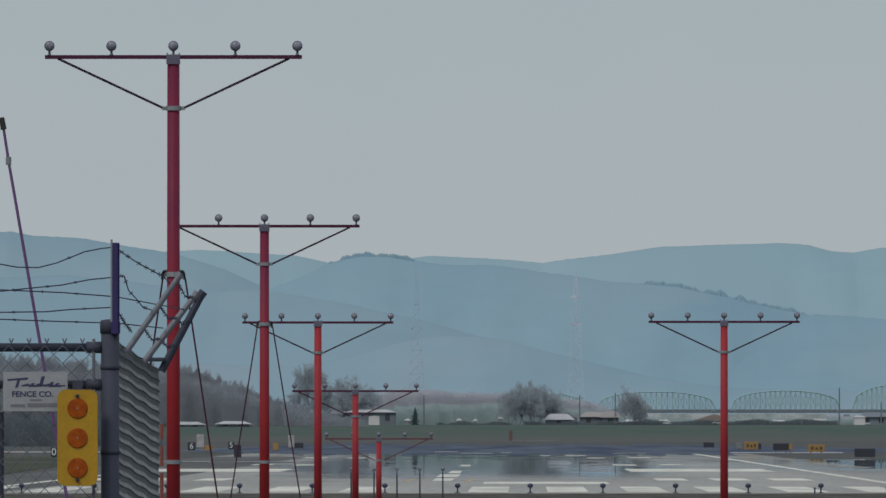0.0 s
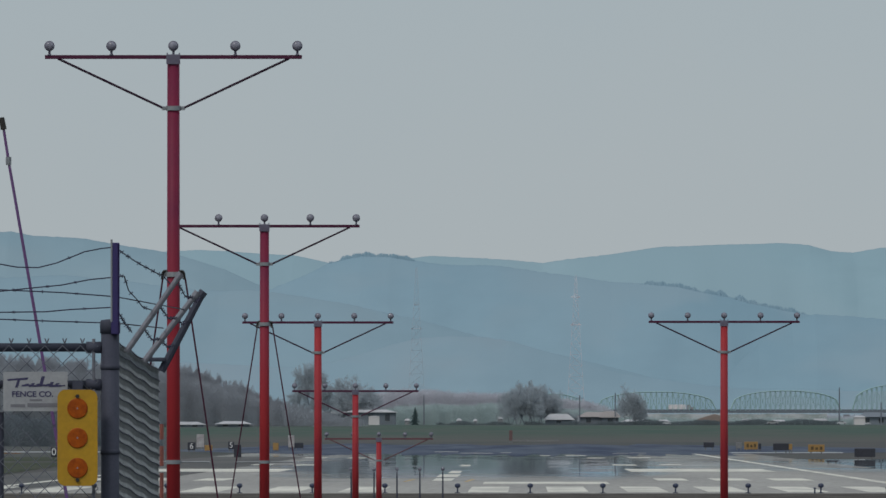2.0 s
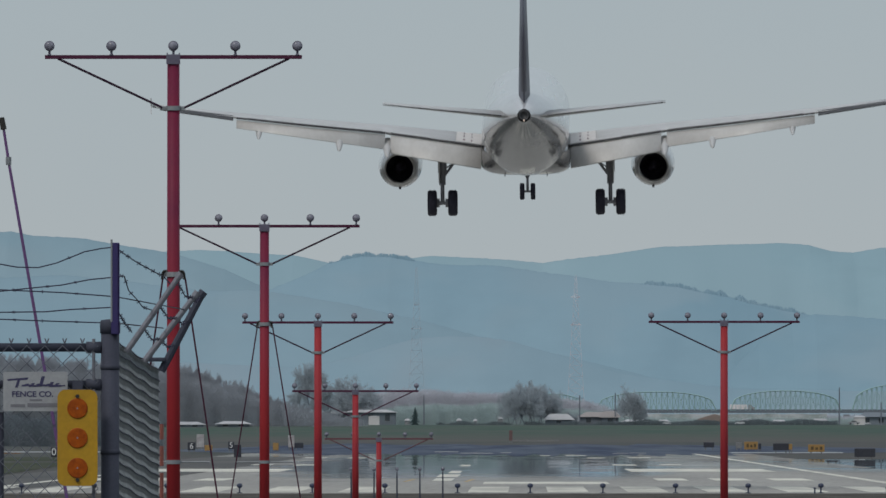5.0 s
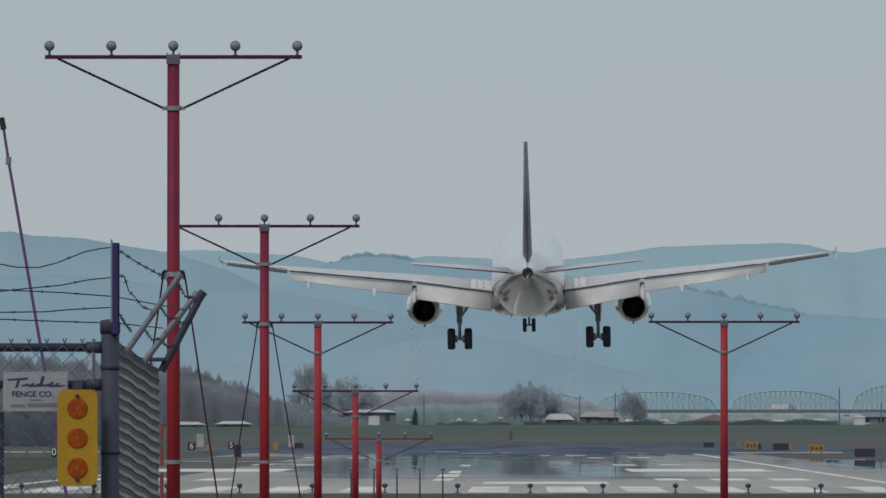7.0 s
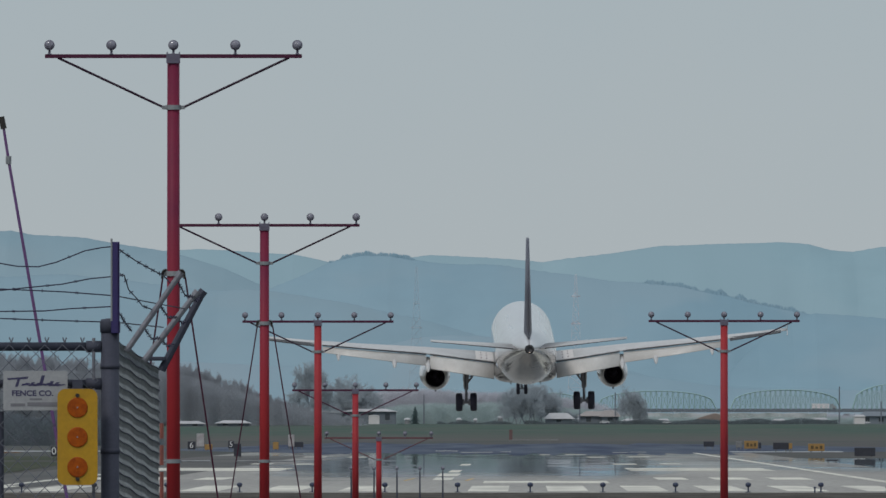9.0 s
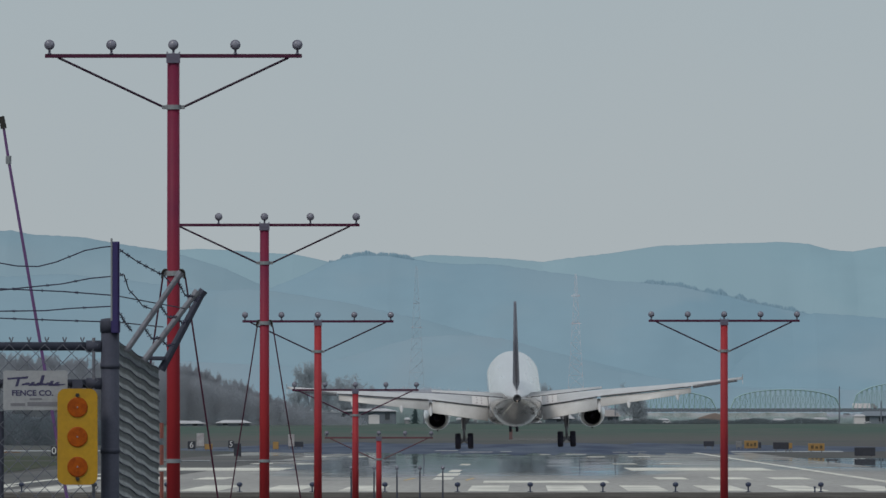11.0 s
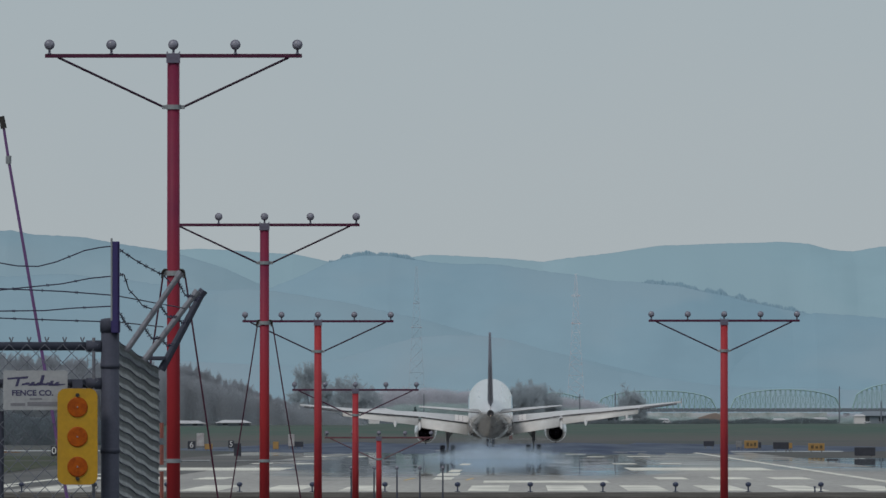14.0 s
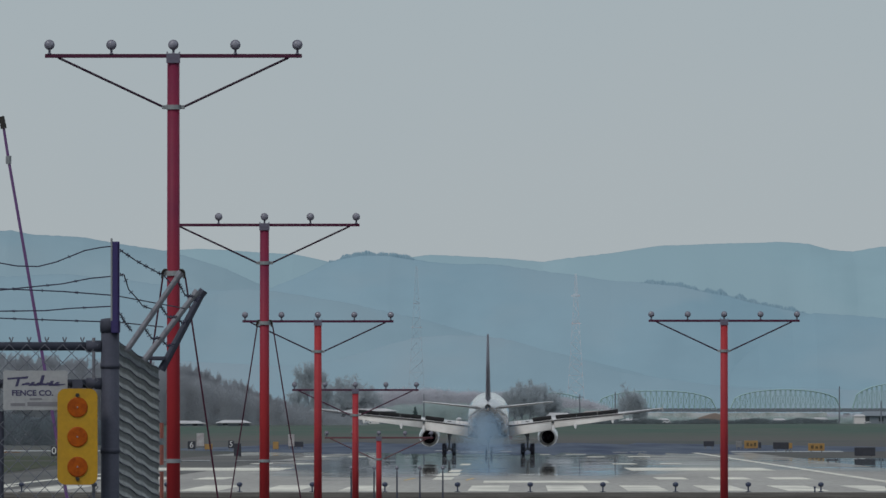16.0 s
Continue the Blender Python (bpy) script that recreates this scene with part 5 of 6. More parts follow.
def build_bridge():
    D = 3750
    k = D / 25000
    t = thing("truss_bridge", (1300 - 927) * k, D, -0.02, "pale green steel through-truss bridge with curved top chords", "bridge")
    ox = (1300 - 927) * k

    def P(a, b, y=0):
        return ((a - 1300) * k, y, 2.73 + (758 - b) * k + 0.02)
    bm = B()
    a, b = P(912, 732), P(1900, 732)
    box(bm, a[0], b[0], -5, 5, a[2] + 0.1, a[2] + 1.05)
    part("deck", bm, BRIDGEDECK, t)
    for s0, s1, top in ((912, 1036, 698), (1055, 1268, 694), (1292, 1488, 692), (1508, 1700, 680)):
        bm = B()
        n = 22
        for y in (-5, 5):
            prev = None
            for i in range(n + 1):
                u = s0 + (s1 - s0) * i / n
                f = i / n
                v = 727 - (727 - top) * min(1.0, (4 * f * (1 - f)) ** 0.33) if 0 < i < n else 727
                p, q = P(u, 727, y), P(u, v, y)
                if i not in (0, n):
                    tube(bm, p, q, 0.06, n=4)
                if prev:
                    tube(bm, prev[1], q, 0.13, n=4)
                    tube(bm, prev[1], p, 0.04, n=4)
                    tube(bm, prev[0], q, 0.04, n=4)
                prev = (p, q)
        for i in range(2, n - 1):
            u = s0 + (s1 - s0) * i / n
            f = i / n
            v = 727 - (727 - top) * min(1.0, (4 * f * (1 - f)) ** 0.33)
            tube(bm, P(u, v, -5), P(u, v, 5), 0.07, n=4)
        part("truss_span", bm, BRIDGE, t)
    for u in (1045, 1280, 1498, 1710):
        bm = B()
        a, b = P(u - 5, 732), P(u + 5, 732)
        box(bm, a[0], b[0], -4, 4, 0, a[2] - 0.3)
        part("pier", bm, HOUSEWALL, t)


def build_pylons():
    for a, top, D, PAINTED, arms in ((737, 473, 4080, PYLON, ((0.639, 1.7), (0.78, 0.9))), (1019, 487, 4080, PYLONPALE, ((0.864, 1.3), (0.694, 1.5)))):
        k = D / 25000
        h = (758 - top) * k + 2.75
        t = thing("lattice_pylon", (a - 927) * k, D, -0.02, "pale red and white steel lattice transmission pylon", "pylon", "lattice pylons")
        bm = B()
        levels = [1 - (1 - i / 17) ** 1.35 for i in range(18)]

        def half(f):
            return 2.9 * (1 - f) ** 1.1 + 0.25
        for f, g in zip(levels, levels[1:]):
            for sx in (-1, 1):
                for sy in (-1, 1):
                    tube(bm, (sx * half(f), sy * half(f), f * h), (sx * half(g), sy * half(g), g * h), 0.027, n=4)
            for sy in (-1, 1):
                tube(bm, (-half(f), sy * half(f), f * h), (half(g), sy * half(g), g * h), 0.024, n=4)
                tube(bm, (-half(f), sy * half(f), f * h), (half(f), sy * half(f), f * h), 0.02, n=4)
                tube(bm, (half(f), sy * half(f), f * h), (-half(g), sy * half(g), g * h), 0.024, n=4)
        part("tower", bm, PAINTED, t)
        for f, w in arms:
            bm = B()
            tube(bm, (-w, 0, f * h), (w, 0, f * h), 0.075, n=4)
            tube(bm, (-w, 0, f * h), (0, 0, f * h + 0.8), 0.04, n=4)
            tube(bm, (w, 0, f * h), (0, 0, f * h + 0.8), 0.04, n=4)
            part("crossarm", bm, PAINTED, t)


# ---------------------------------------------------------------- aircraft
def foil(x, le, te, z, thick, camber=0.02, n=9, twist=0.0):
    """A closed wing section at span x, from leading edge y le to trailing edge y te."""
    c = le - te
    up, lo = [], []
    for i in range(n + 1):
        s = 0.5 * (1 - math.cos(math.pi * i / n))
        th = 5 * thick * (0.2969 * math.sqrt(s) - 0.126 * s - 0.3516 * s ** 2 + 0.2843 * s ** 3 - 0.1015 * s ** 4)
        cm = camber * c * 4 * s * (1 - s)
        zz = z + twist * (1 - s)
        up.append((x, le - s * c, zz + cm + th))
        lo.append((x, le - s * c, zz + cm - th))
    return up + lo[-2:0:-1]


def upright_foil(z, le, te, thick, n=8):
    return [(p[2], p[1], z) for p in foil(0, le, te, 0, thick, 0.0, n)]


def ring(y, zc, rx, rz, n=32):
    return [(rx * math.cos(2 * math.pi * i / n), y, zc + rz * math.sin(2 * math.pi * i / n)) for i in range(n)]


def square_ring(y, zc, rx, rz, n=32):
    """A rounded box section."""
    out = []
    for i in range(n):
        c, d = math.cos(2 * math.pi * i / n), math.sin(2 * math.pi * i / n)
        out.append((rx * math.copysign(abs(c) ** 0.6, c), y, zc + rz * math.copysign(abs(d) ** 0.6, d)))
    return out


WING = ((1.6, 5.4, -1.2, 3.18, 0.62), (6.4, 2.75, -1.2, 3.88, 0.42), (10.5, 0.65, -2.15, 4.35, 0.34), (14.0, -1.12, -3.15, 4.82, 0.24), (16.75, -2.5, -4.05, 5.25, 0.16))


def wing_at(x):
    xs = [w[0] for w in WING]
    return [float(np.interp(x, xs, [w[j] for w in WING])) for j in range(1, 5)]


def wing_top(x, ahead):
    """Height of the wing's upper face at span x, that far ahead of the trailing edge."""
    le, te, z, th = wing_at(x)
    c = le - te
    u = 1 - ahead / c
    return z - 0.005 * c * (1 - u) + 5 * th * (0.2969 * math.sqrt(u) - 0.126 * u - 0.3516 * u ** 2 + 0.2843 * u ** 3 - 0.1015 * u ** 4)


def build_aircraft():
    a = thing("airliner", 0, 0, 0, "white twin-engine airliner with dark tail fin, flaps and landing gear down", "airliner")
    secs = ((17.71, 3.62, 0.002, 0.002), (17.3, 3.64, 0.62, 0.6), (16.5, 3.74, 1.12, 1.14), (15.2, 3.92, 1.58, 1.65), (13.6, 4.05, 1.86, 1.95), (11.8, 4.1, 1.975, 2.07),
            (-4.5, 4.1, 1.975, 2.07), (-7.0, 4.2, 1.95, 1.98), (-9.5, 4.42, 1.83, 1.77), (-12.0, 4.7, 1.6, 1.5), (-14.5, 4.98, 1.28, 1.2), (-16.8, 5.22, 0.92, 0.88), (-18.6, 5.4, 0.56, 0.55), (-19.55, 5.5, 0.33, 0.33), (-19.86, 5.51, 0.235, 0.235))
    bm = B()
    n = 48
    ys = [q[0] for q in secs]
    along = [secs[0][0] + (secs[-1][0] - secs[0][0]) * i / 220 for i in range(221)]

    def smooth(col):                              # the sections' values drawn out into even curves
        v = np.interp(along[::-1], ys[::-1], [q[col] for q in secs][::-1])[::-1]
        pad = np.concatenate((np.full(6, v[0]), v, np.full(6, v[-1])))
        soft = np.convolve(pad, np.array((1, 2, 3, 4, 5, 6, 7, 6, 5, 4, 3, 2, 1)) / 49, "valid")
        return np.where(np.array(along) > 11.5, v, soft)
    for k, q in enumerate(zip(along, smooth(1), smooth(2), smooth(3))):
        ringed = ring(*[float(v) for v in q], n)
        rings = [ringed] if k == 0 else rings + [ringed]
    loft(bm, rings, cap=False)
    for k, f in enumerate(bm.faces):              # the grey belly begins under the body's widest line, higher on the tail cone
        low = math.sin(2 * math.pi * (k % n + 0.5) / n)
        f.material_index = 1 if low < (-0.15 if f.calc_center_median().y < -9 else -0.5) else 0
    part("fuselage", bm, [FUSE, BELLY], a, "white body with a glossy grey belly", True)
    bm = B()
    lathe(bm, [(-19.8, 0.236), (-19.9, 0.232), (-19.9, 0.17), (-19.55, 0.15), (-19.5, 0.0)], "Y", 24, (0, 0, 5.5), True)
    apu = part("tail_exhaust", bm, EDGE, a, "dark exhaust pipe end", True)
    bm = B()
    tube(bm, (0, -19.75, 5.29), (0, -19.93, 5.29), 0.03, n=8)
    part("tail_light", bm, BEACON, apu)
    # belly fairing under the wing
    bm = B()
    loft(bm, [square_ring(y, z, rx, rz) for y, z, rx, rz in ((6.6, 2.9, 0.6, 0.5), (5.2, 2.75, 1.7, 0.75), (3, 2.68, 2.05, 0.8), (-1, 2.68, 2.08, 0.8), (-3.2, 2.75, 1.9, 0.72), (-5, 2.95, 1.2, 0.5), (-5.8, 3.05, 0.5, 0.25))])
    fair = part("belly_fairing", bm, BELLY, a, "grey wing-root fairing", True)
    for s in (-1, 0, 1):
        bm = B()
        box(bm, s * 0.95 - 0.02, s * 0.95 + 0.02, -3.0, 1.2, 1.85 if s == 0 else 1.93, 1.9 if s == 0 else 2.0)
        part("door_seam", bm, SEAM, fair)
    # wings
    wings = []
    for s in (-1, 1):
        bm = B()
        loft(bm, [[(s * p[0], p[1], p[2]) for p in foil(x, le, te, z, th, 0.0, 9, -0.005 * (le - te))] for x, le, te, z, th in WING])
        wing = part("wing", bm, WINGGREY, a, "light grey swept wing", True)
        wings.append(wing)
        bm = B()
        x, le, te, z, th = WING[-1]
        loft(bm, [[(s * (x + 0.03 + (0.04 if v else 0)), y, zz) for y, zz in ((le - 0.2, z + 0.08), (te - 0.1, z + 0.42), (te - 0.25, z + 0.4), (te + 0.1, z), (te - 0.2, z - 0.3), (te - 0.05, z - 0.33))] for v in (0, 1)])
        part("wingtip_fence", bm, FUSE, wing)
        # flaps, drooped behind the trailing edge
        for x0, x1, ch0, ch1 in ((2.02, 6.1, 1.42, 1.22), (6.35, 13.0, 0.98, 0.56)):
            bm = B()
            secs2 = []
            for f in (0, 0.5, 1):
                x = x0 + (x1 - x0) * f
                le, te, z, th = wing_at(x)
                ch = ch0 + (ch1 - ch0) * f
                sec = foil(s * x, 0, -ch, 0, 0.16 * ch, 0.02, 8)
                sec = [(u, v, w + 0.27 * min(0.0, v + 0.58 * ch)) for u, v, w in sec]     # the tab at the rear is turned down further
                m = Matrix.Translation((0, te + 0.1, z - 0.13)) @ Matrix.Rotation(radians(32), 4, "X")
                secs2.append([tuple(m @ Vector(p)) for p in sec])
            loft(bm, secs2)
            fl = part("flap", bm, FLAP, wing, "pale drooped flap", True)
            bm = B()
            pts = []
            for f in (0, 1):
                x = x0 + (x1 - x0) * f
                le, te, z, th = wing_at(x)
                pts.append((s * x, te - 0.01, z - 0.035))
            tube(bm, pts[0], pts[1], 0.06, 0.045, 6)
            part("shroud_edge", bm, EDGE, fl, "dark gap above the flap")
        # pale walkway panel with dark marks over the wing root
        bm = B()
        for b0, b1 in zip((0.2, 1.0, 2.0, 3.0), (1.0, 2.0, 3.0, 4.2)):
            sheet(bm, [(s * u, wing_at(u)[1] + b, wing_top(u, b) + 0.012) for u, b in ((2.0, b0), (3.15, b0), (3.15, b1), (2.0, b1))])
        walkway = part("walkway_panel", bm, WALKPANEL, wing, "pale panel at the wing root")
        for u in (2.45, 2.8):
            for b in (0.7, 1.9, 3.1):
                bm = B()
                sheet(bm, [(s * v, wing_at(v)[1] + c, wing_top(v, c) + 0.02) for v, c in ((u - 0.04, b), (u + 0.04, b), (u + 0.04, b + 0.35), (u - 0.04, b + 0.35))])
                part("walkway_mark", bm, DARKRED, walkway, "dark mark")
        bm = B()
        p0, p1 = wing_at(13.15), wing_at(16.4)
        loft(bm, [[(s * 13.15, p0[1] + 0.3, p0[2] + 0.05), (s * 13.15, p0[1] - 0.35, p0[2] - 0.12), (s * 13.15, p0[1] - 0.3, p0[2] - 0.16), (s * 13.15, p0[1] + 0.3, p0[2] - 0.07)],
                  [(s * 16.4, p1[1] + 0.2, p1[2] + 0.04), (s * 16.4, p1[1] - 0.25, p1[2] - 0.06), (s * 16.4, p1[1] - 0.22, p1[2] - 0.1), (s * 16.4, p1[1] + 0.2, p1[2] - 0.06)]])
        part("aileron", bm, EDGE, wing, "dark drooped aileron")
        for x, big in ((6.25, 1.1), (8.4, 1.0), (12.0, 0.8)):
            le, te, z, th = wing_at(x)
            bm = B()
            lathe(bm, [(1.6 * big, 0.01), (1.0 * big, 0.14 * big), (0.0, 0.2 * big), (-1.0 * big, 0.17 * big), (-1.7 * big, 0.1 * big), (-2.0 * big, 0.02)], "Y", 12, (s * x, te + 0.5, z - 0.34 - 0.12 * big), True)
            for v in bm.verts:
                if v.co.y < te + 0.2:
                    v.co.z -= (te + 0.2 - v.co.y) * 0.3
            part("flap_track_fairing", bm, WINGGREY, wing, smooth=True)
        # engine
        ex, ez = s * 5.75, 2.05
        bm = B()
        lathe(bm, [(6.9, 0.78), (7.05, 0.86), (6.9, 0.93), (6.2, 1.0), (5.0, 1.0), (3.6, 0.95), (2.6, 0.84), (2.05, 0.71), (2.05, 0.66), (3.0, 0.68)], "Y", 32, (ex, 0, ez))
        nac = part("engine_nacelle", bm, FUSE, a, "white engine nacelle", True)
        bm = B()
        lathe(bm, [(2.55, 0.83), (2.0, 0.715), (1.97, 0.69), (2.0, 0.63), (2.3, 0.61)], "Y", 32, (ex, 0, ez))
        part("nozzle_ring", bm, BAREMETAL, nac, "bare metal nozzle", True)
        bm = B()
        lathe(bm, [(2.28, 0.615), (3.6, 0.6), (3.6, 0.0)], "Y", 32, (ex, 0, ez))
        lathe(bm, [(3.5, 0.3), (2.9, 0.24), (2.3, 0.05), (2.25, 0.0)], "Y", 20, (ex, 0, ez))
        part("exhaust_core", bm, NOZZLE, nac, "sooty black exhaust", True)
        bm = B()
        box(bm, ex - 0.05, ex + 0.05, 2.9, 3.3, ez - 0.99, ez - 0.85, 0.02)
        part("drain_mast", bm, EDGE, nac)
        bm = B()
        for u in (-1, 1):
            box(bm, ex + u * 0.62, ex + u * 0.66, 4.6, 5.6, ez + 0.7, ez + 1.02, 0.01)
        part("strake", bm, FUSE, nac)
        bm = B()
        loft(bm, [[(ex + u, y, z) for u, y, z in ((-0.14, 4.8, ez + 0.95), (0.14, 4.8, ez + 0.95), (0.1, 1.0, ez + 0.95), (-0.1, 1.0, ez + 0.95))],
                  [(ex + u, y, z) for u, y, z in ((-0.12, 3.6, 3.45), (0.12, 3.6, 3.45), (0.08, 0.2, 3.35), (-0.08, 0.2, 3.35))]])
        part("pylon", bm, WINGGREY, nac)
        # tailplane
        bm = B()
        loft(bm, [[(s * p[0], p[1], p[2]) for p in foil(x, le, te, z, th, -0.01, 8, tw)] for x, le, te, z, th, tw in ((0.5, -14.3, -18.0, 5.36, 0.32, -0.06), (6.2, -17.1, -18.6, 5.98, 0.12, -0.02))])
        tp = part("tailplane", bm, WINGGREY, a, "light grey tailplane", True)
        bm = B()
        tube(bm, (s * 1.0, -18.02, 5.4), (s * 6.1, -18.6, 5.96), 0.04, 0.02, 6)
        part("elevator_edge", bm, EDGE, tp)
    bm = B()
    loft(bm, [upright_foil(z, le, te, th) for z, le, te, th in ((5.7, -12.0, -18.2, 0.5), (6.4, -12.9, -18.4, 0.5), (9.2, -15.4, -19.15, 0.36), (12.42, -17.95, -19.95, 0.2))])
    fin = part("tail_fin", bm, TAILBLUE, a, "dark slate blue tail fin", True)
    bm = B()
    loft(bm, [upright_foil(z, le, te, th) for z, le, te, th in ((6.45, -17.4, -18.75, 0.26), (12.4, -19.6, -20.1, 0.12))])
    part("rudder", bm, TAILBLUE, fin, smooth=True)
    # main gear
    gears = []
    for s in (-1, 1):
        g = new("main_gear")
        g.parent = a
        g.matrix_basis = pose(s * 3.795, 0, 0)
        g["label"] = "grey strut main landing gear with twin wheels"
        bm = B()
        tube(bm, (0, 0, 0.58), (0, 0.05, 1.45), 0.09, n=12)
        tube(bm, (0, 0.05, 1.4), (0, 0.1, 2.0), 0.15, n=12)
        tube(bm, (0, 0.1, 1.95), (0, 0.15, 3.3), 0.2, n=12)
        tube(bm, (-0.5, 0, 0.585), (0.5, 0, 0.585), 0.09, n=10)
        for u in (-0.2, 0.2):
            tube(bm, (u - 0.07, 0, 0.585), (u + 0.07, 0, 0.585), 0.2, n=14)
        tube(bm, (0, -0.16, 0.75), (0, -0.3, 1.1), 0.04, n=6)
        tube(bm, (0, -0.3, 1.1), (0, -0.12, 1.5), 0.04, n=6)
        part("strut", bm, STRUT, g)
        bm = B()
        tube(bm, (-s * 0.05, 0.1, 1.75), (-s * 0.95, 0.2, 2.95), 0.06, n=8)
        tube(bm, (-s * 0.05, 0.1, 2.1), (-s * 0.5, 0.15, 2.36), 0.035, n=6)
        part("side_brace", bm, STRUT, g)
        bm = B()
        box(bm, s * 0.12, s * 0.17, -0.55, 0.5, 1.55, 3.1, 0.01)
        part("gear_door", bm, WINGGREY, g)
        for u in (-0.465, 0.465):
            wheel(g, u, 0.585, 0.585, 0.215)
        gears.append(g)
    g = new("nose_gear")
    g.parent = a
    g.matrix_basis = pose(0, 12.64, 0)
    g["label"] = "grey strut nose landing gear with twin wheels"
    bm = B()
    tube(bm, (0, 0, 0.39), (0, 0.1, 1.1), 0.06, n=10)
    tube(bm, (0, 0.1, 1.05), (0, 0.25, 2.5), 0.1, n=10)
    tube(bm, (-0.28, 0, 0.385), (0.28, 0, 0.385), 0.05, n=8)
    tube(bm, (0, 0.15, 1.3), (0, 1.1, 2.4), 0.05, n=8)
    part("strut", bm, STRUT, g)
    for s in (-1, 1):
        bm = B()
        box(bm, s * 0.42, s * 0.46, -0.7, 0.9, 1.5, 2.15, 0.01)
        part("gear_door", bm, BELLY, g)
        wheel(g, s * 0.25, 0.385, 0.385, 0.11)
    gears.append(g)
    # spoilers, hinged on the wing's upper face
    spoilers = []
    for s in (-1, 1):
        for x0, x1 in ((4.3, 6.1), (6.5, 8.5), (8.53, 10.5), (10.53, 12.5)):
            c = 0.62
            hinge = Vector((s * x0, wing_at(x0)[1] + c + 0.04, wing_top(x0, c + 0.04) + 0.006))
            end = Vector((s * x1, wing_at(x1)[1] + c + 0.04, wing_top(x1, c + 0.04) + 0.006))
            d = end - hinge
            f0, f1 = wing_top(x0, 0.04) + 0.006 - hinge.z, wing_top(x1, 0.04) + 0.006 - end.z
            bm = B()
            loft(bm, [[(0, 0, 0), (0, 0, 0.02), (0, -c, f0 + 0.012), (0, -c, f0)], [(d.x, d.y, d.z), (d.x, d.y, d.z + 0.02), (d.x, d.y - c, d.z + f1 + 0.012), (d.x, d.y - c, d.z + f1)]])
            bm.normal_update()
            bmesh.ops.recalc_face_normals(bm, faces=bm.faces[:])
            for f in bm.faces:
                f.material_index = 0 if f.normal.z > 0.5 else 1
            sp = part("spoiler", bm, [WINGGREY, EDGE], wings[0 if s < 0 else 1], "spoiler panel, dark underneath")
            sp.matrix_basis = Matrix.Translation(hinge)
            spoilers.append((sp, hinge, d))
    return a, gears, spoilers, wings


def wheel(parent, x, z, r, w):
    bm = B()
    lathe(bm, [(-w * 0.8, r * 0.55), (-w, r * 0.72), (-w * 0.95, r * 0.9), (-w * 0.6, r), (w * 0.6, r), (w * 0.95, r * 0.9), (w, r * 0.72), (w * 0.8, r * 0.55)], "X", 28, (x, 0, z))
    wh = part("wheel", bm, BLACK, parent, "black tyre", True)
    bm = B()
    lathe(bm, [(-w * 0.82, 0.0), (-w * 0.7, r * 0.56), (w * 0.7, r * 0.56), (w * 0.82, 0.0)], "X", 20, (x, 0, z))
    part("rim", bm, STRUT, wh)


# ---------------------------------------------------------------- tyre smoke
def build_smoke():
    """Puffs of fine specks, thick in the middle and thinning outwards: bursts at the wheels, flat wisps, and a blue column drawn in behind the body."""
    puffs = []
    rng = random.Random(4)
    for i in range(64):
        kind = "burst" if i < 28 else "wisp" if i < 44 else "column"
        sx, sy, sz = {"burst": (0.85, 1.2, 0.42), "wisp": (1.5, 1.5, 0.2), "column": (0.62, 1.2, 0.66)}[kind]
        verts, faces = [], []
        size = rng.uniform(0.7, 1.2)
        for _ in range({"burst": 13000, "wisp": 7000, "column": 12500}[kind]):
            c = Vector((rng.gauss(0, sx), rng.gauss(0, sy), rng.gauss(0, sz))) * size
            c += noise.noise_vector(c * 1.3 + Vector((i * 5, 0, 0))) * (0.18 if kind == "column" else 0.42)
            c.z += 0.22 * noise.noise(Vector((c.x * 0.8, i * 3, 0)))
            d, e = (Vector([rng.uniform(-1, 1) for _ in range(3)]).normalized() * 0.009 for _ in range(2))
            n0 = len(verts)
            verts += [tuple(c - d), tuple(c + d * 0.5 - e), tuple(c + d * 0.5 + e)]
            faces.append((n0, n0 + 1, n0 + 2))
        me = bpy.data.meshes.new("smoke_puff")
        me.from_pydata(verts, [], faces)
        me.materials.append(SMOKEBLUE if kind == "column" else SMOKE)
        puffs.append((kind, tagged(new("smoke_puff", me), "thin pale blue-grey puff of tyre smoke over the runway", "smoke", "tyre smoke", "stuff")))
    return puffs


# ---------------------------------------------------------------- build
build_ground()
build_markings()
build_hills()
build_far_bank()
build_bridge()
build_pylons()
build_airfield_signs()
build_approach_lights()
build_fence()
build_fence_signs()
airliner, gears, spoilers, wings = build_aircraft()
puffs = build_smoke()

KC = 3195 / 25000
ROAD = 3.561
car((1180 - 927) * KC, 3195, ROAD, 1.9, "small white car parked on the grass bank")
car((1535 - 927) * KC, 3197, ROAD, 1.5, "small pale car parked beside a dark house")
car_east = car((1271 - 927) * KC, 3192, ROAD, 2.6, "white car driving along the top of the bank")
car_west = car((1610 - 927) * KC, 3199, ROAD, 2.2, "pale car driving along the top of the bank")
lorry = truck((1142 - 927) * 0.15, 3750, 7.23)

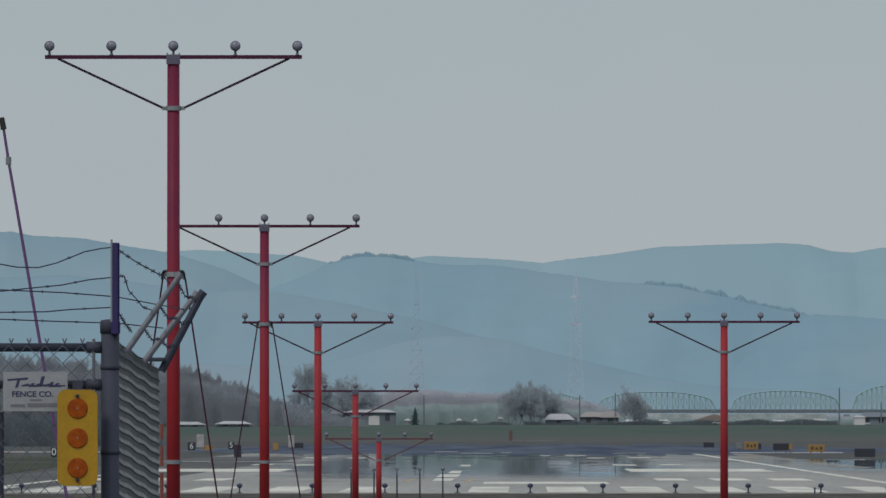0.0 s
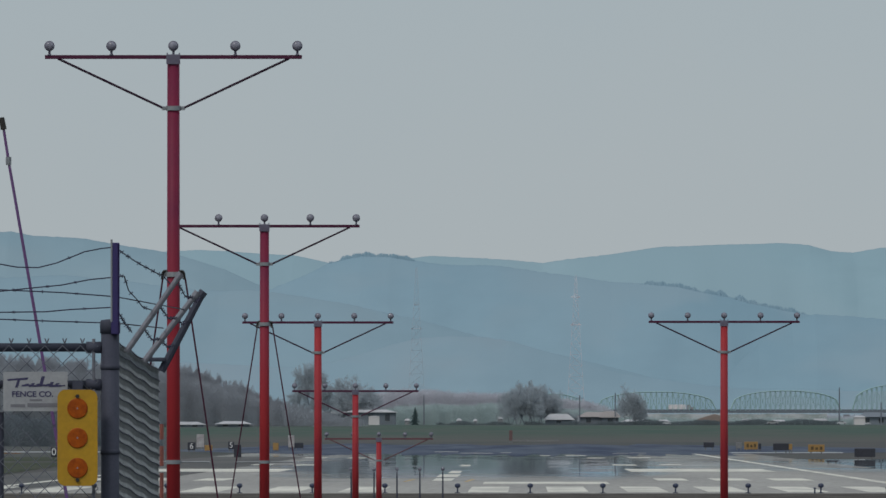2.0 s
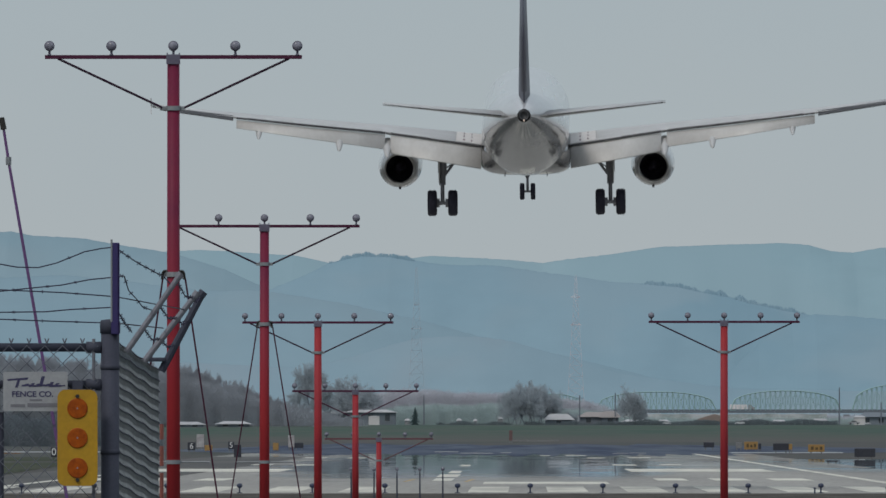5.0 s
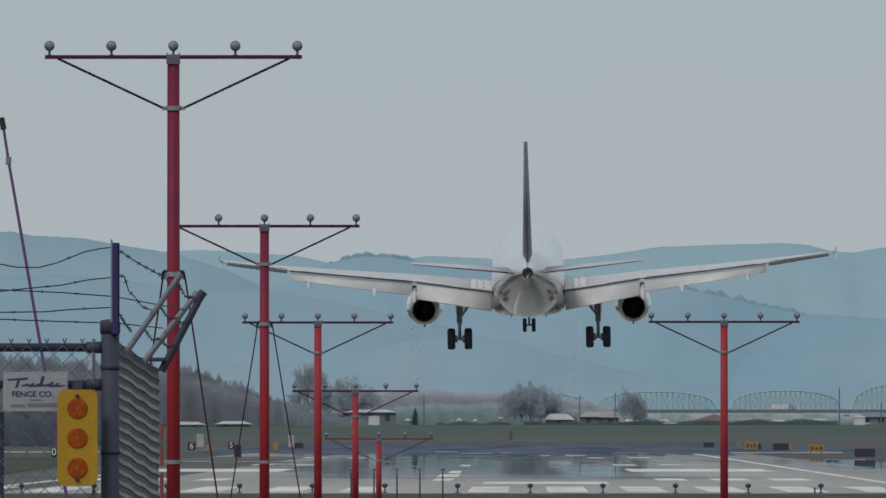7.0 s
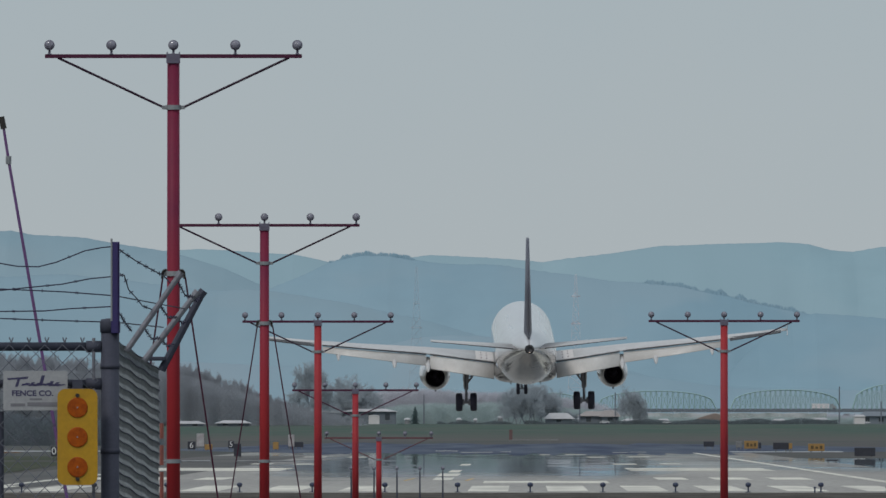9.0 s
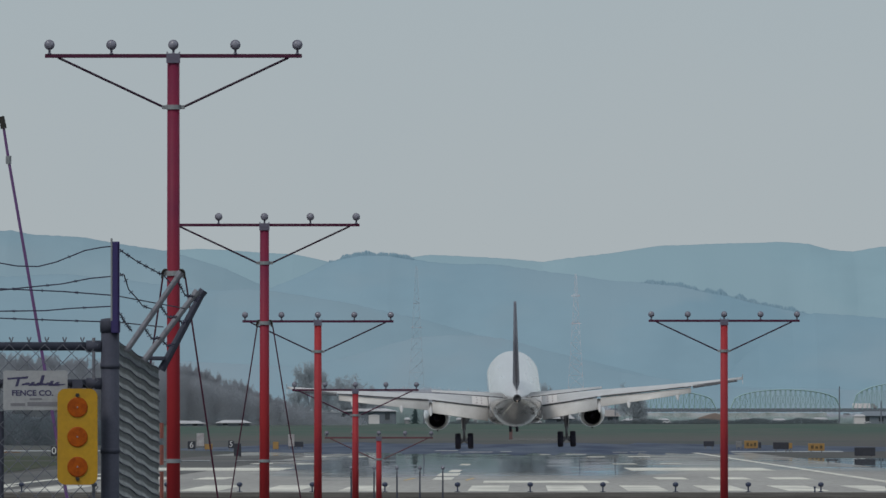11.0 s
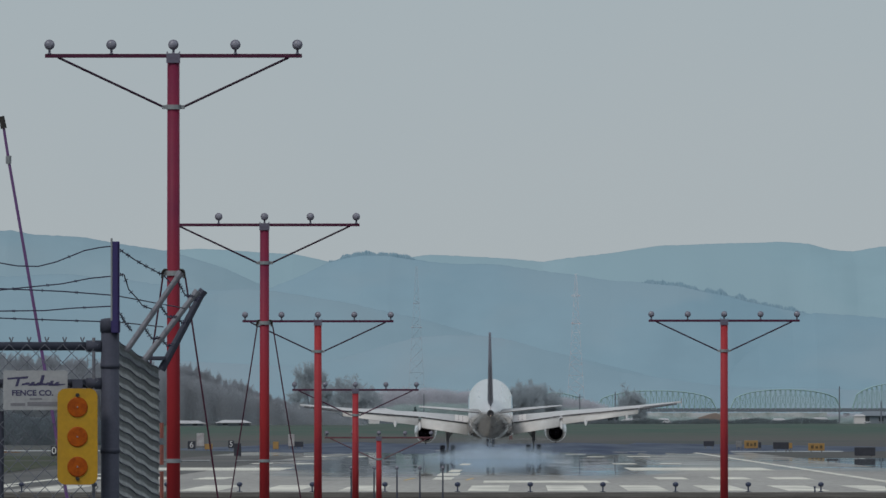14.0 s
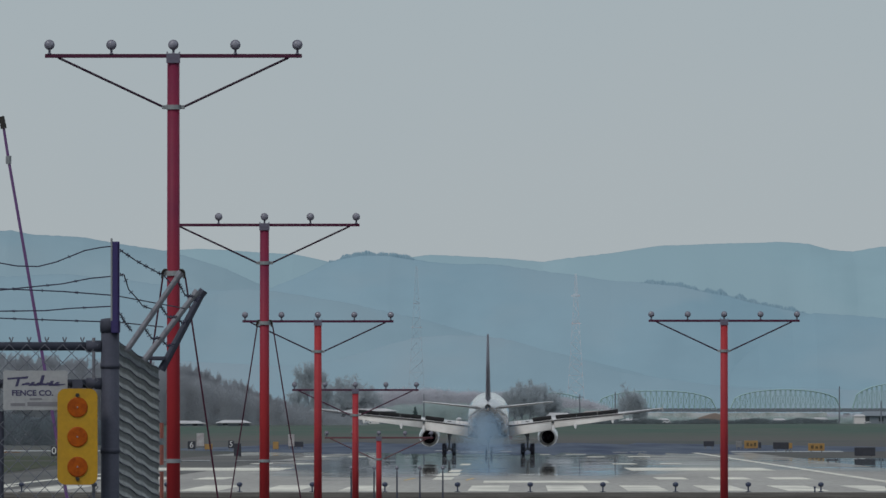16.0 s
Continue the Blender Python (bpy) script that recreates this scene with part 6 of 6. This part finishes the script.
# seconds; x, y, z of the main wheels' contact line; pitch up, roll to the right, heading to the right in degrees
FLIGHT = ((0.0, -0.1, 297.2, 30.0, 3.0, -0.4, 0.4), (1.5, -0.1, 399.5, 24.6, 3.0, -0.4, 0.4), (3.5, -0.15, 536.0, 17.82, 3.0, -0.4, 0.4), (4.2, 0.0, 583.6, 15.14, 3.5, -0.4, 0.4),
          (5.2, 0.15, 652.0, 11.7, 4.2, -0.5, 0.2), (6.3, 0.25, 726.9, 8.54, 4.4, -0.65, 0.05), (7.0, 0.3, 774.6, 7.1, 4.5, -0.9, 0.1), (8.0, 0.25, 842.5, 5.36, 4.6, -0.95, -0.4), (9.0, 0.1, 910.5, 3.83, 4.8, -0.9, -0.9),
          (10.2, -0.4, 992.0, 2.15, 5.1, -1.0, -0.8), (11.5, -0.76, 1080.5, 0.76, 5.4, -1.4, -0.4), (12.5, -1.43, 1146.5, 0.35, 5.3, -1.6, -0.2), (13.3, -2.3, 1201.0, 0.12, 5.2, -0.7, -0.2), (13.8, -2.8, 1235.0, 0.0, 4.8, -0.5, -0.2), (14.5, -3.1, 1278.0, -0.1, 3.3, -0.3, 0.0),
          (15.2, -3.35, 1322.0, -0.3, 2.0, -0.2, 0.0), (16.0, -3.42, 1367.0, -0.35, 1.5, -0.05, 0.0))
SQUAT = ((0.0, 0.0), (13.8, 0.0), (14.5, 0.1), (15.2, 0.3), (16.0, 0.35))      # main legs pressed up into the body by the load
POP = ((0.0, 0.0), (14.3, 0.0), (14.6, 4.0), (15.0, 15.0), (15.5, 36.0), (16.0, 44.0))

DROOP = ((0.0, 0.0), (8.0, 0.0), (9.2, 0.2), (11.3, 0.6), (13.8, 0.65), (14.4, 0.7), (15.0, 0.9), (15.6, 1.1), (16.0, 1.15))       # the wings bend less upwards as the lift goes


def motions():
    walk(airliner, [(t, pose(x, y, z, pitch, roll, -head)) for t, x, y, z, pitch, roll, head in FLIGHT])
    for gear in gears[:2]:
        home = gear.location.copy()
        walk(gear, [(t, pose(home.x, home.y, home.z + up)) for t, up in SQUAT])
    for wing, side in zip(wings, (-1, 1)):
        root = Matrix.Translation((side * 1.6, 0, 3.18))
        walk(wing, [(t, root @ Matrix.Rotation(radians(deg) * side, 4, "Y") @ root.inverted()) for t, deg in DROOP])
    for sp, hinge, d in spoilers:
        n = d.normalized()
        side = 1 if d.x > 0 else -1
        walk(sp, [(t, Matrix.Translation(hinge) @ Matrix.Rotation(radians(-deg) * side, 4, n)) for t, deg in POP])
    walk(car_east, [(0, pose((1271 - 927) * KC, 3192, ROAD)), (16, pose((1271 + 48 * 16 - 927) * KC, 3192, ROAD))])
    walk(car_west, [(0, pose((1610 - 927) * KC, 3199, ROAD, 0, 0, 180)), (16, pose((1610 - 60 * 16 - 927) * KC, 3199, ROAD, 0, 0, 180))])
    walk(lorry, [(t, pose((1132 + 36.2 * t - 927) * 0.15, 3750, 7.23)) for t in (0, 4, 8, 12, 16)])
    rng = random.Random(9)
    for i, (kind, p) in enumerate(puffs):
        side = -1 if i % 2 else 1
        if kind == "burst":                             # from each wheel inwards, then under the body
            t0 = 13.36 + 0.024 * (i // 2)
            x0, z1, y0 = -2.3 + side * rng.uniform(1.4, 4.0), rng.uniform(-0.3, 0.35), 1210 + (t0 - 13.4) * 56
            xe, ze = -2.8 + side * rng.uniform(-0.6, 2.4), rng.uniform(-0.2, 1.2)
            gone = t0 + 0.52 + 0.05 * (i % 10)
            rows = [(t0 + 0.45, pose(x0 - side * 0.4, y0 + 6, z1 + 0.15, 0, 0, 30)), (gone, pose(xe, y0 + 12, ze, 0, 0, 60)), (gone + 0.45, pose(xe, y0 + 16, -2.4, 0, 0, 75))]
        elif kind == "wisp":                            # low and outwards, then settling
            t0 = 13.3 + 0.06 * ((i - 28) // 2)
            x0, z1, y0 = -2.6 + side * 3.6, rng.uniform(0.08, 0.3), 1204 + (t0 - 13.3) * 56
            xe = x0 + side * rng.uniform(0.3, 3.2) - (side * 3.5 if i % 4 < 2 else 0)
            rows = [(t0 + 0.6, pose((x0 + xe) / 2, y0 + 8, z1, 0, 0, 8)), (t0 + 1.5, pose(xe, y0 + 14, z1 + 0.1, 0, 0, 14)), (t0 + 1.9, pose(xe + side, y0 + 16, -0.5, 0, 0, 18))]
        else:                                           # rises behind the body and stays
            t0 = 13.82 + 0.032 * (i - 44)
            x0, z1, y0 = -3.0 + rng.gauss(0, 0.6), rng.uniform(0.1, 0.7), 1236 + (t0 - 14.0) * 50
            xe, ze = -3.3 + rng.gauss(0, 0.42), 0.3 + 3.4 * ((i * 7) % 20) / 20
            rows = [(t0 + 0.6, pose((x0 + xe) / 2, y0 + 12, (z1 + ze) / 2, 0, 0, 45)), (t0 + 1.0, pose(xe, y0 + 16, ze, 0, 0, 70))]
        rows = [r for r in rows if r[0] < 15.95]
        last = rows[-1][1]
        walk(p, [(0, pose(x0, y0, -4.0)), (t0, pose(x0, y0, -4.0)), (t0 + 0.25, pose(x0, y0 + 4, z1, 0, 0, 10))] + rows + [(16.0, last)])


motions()
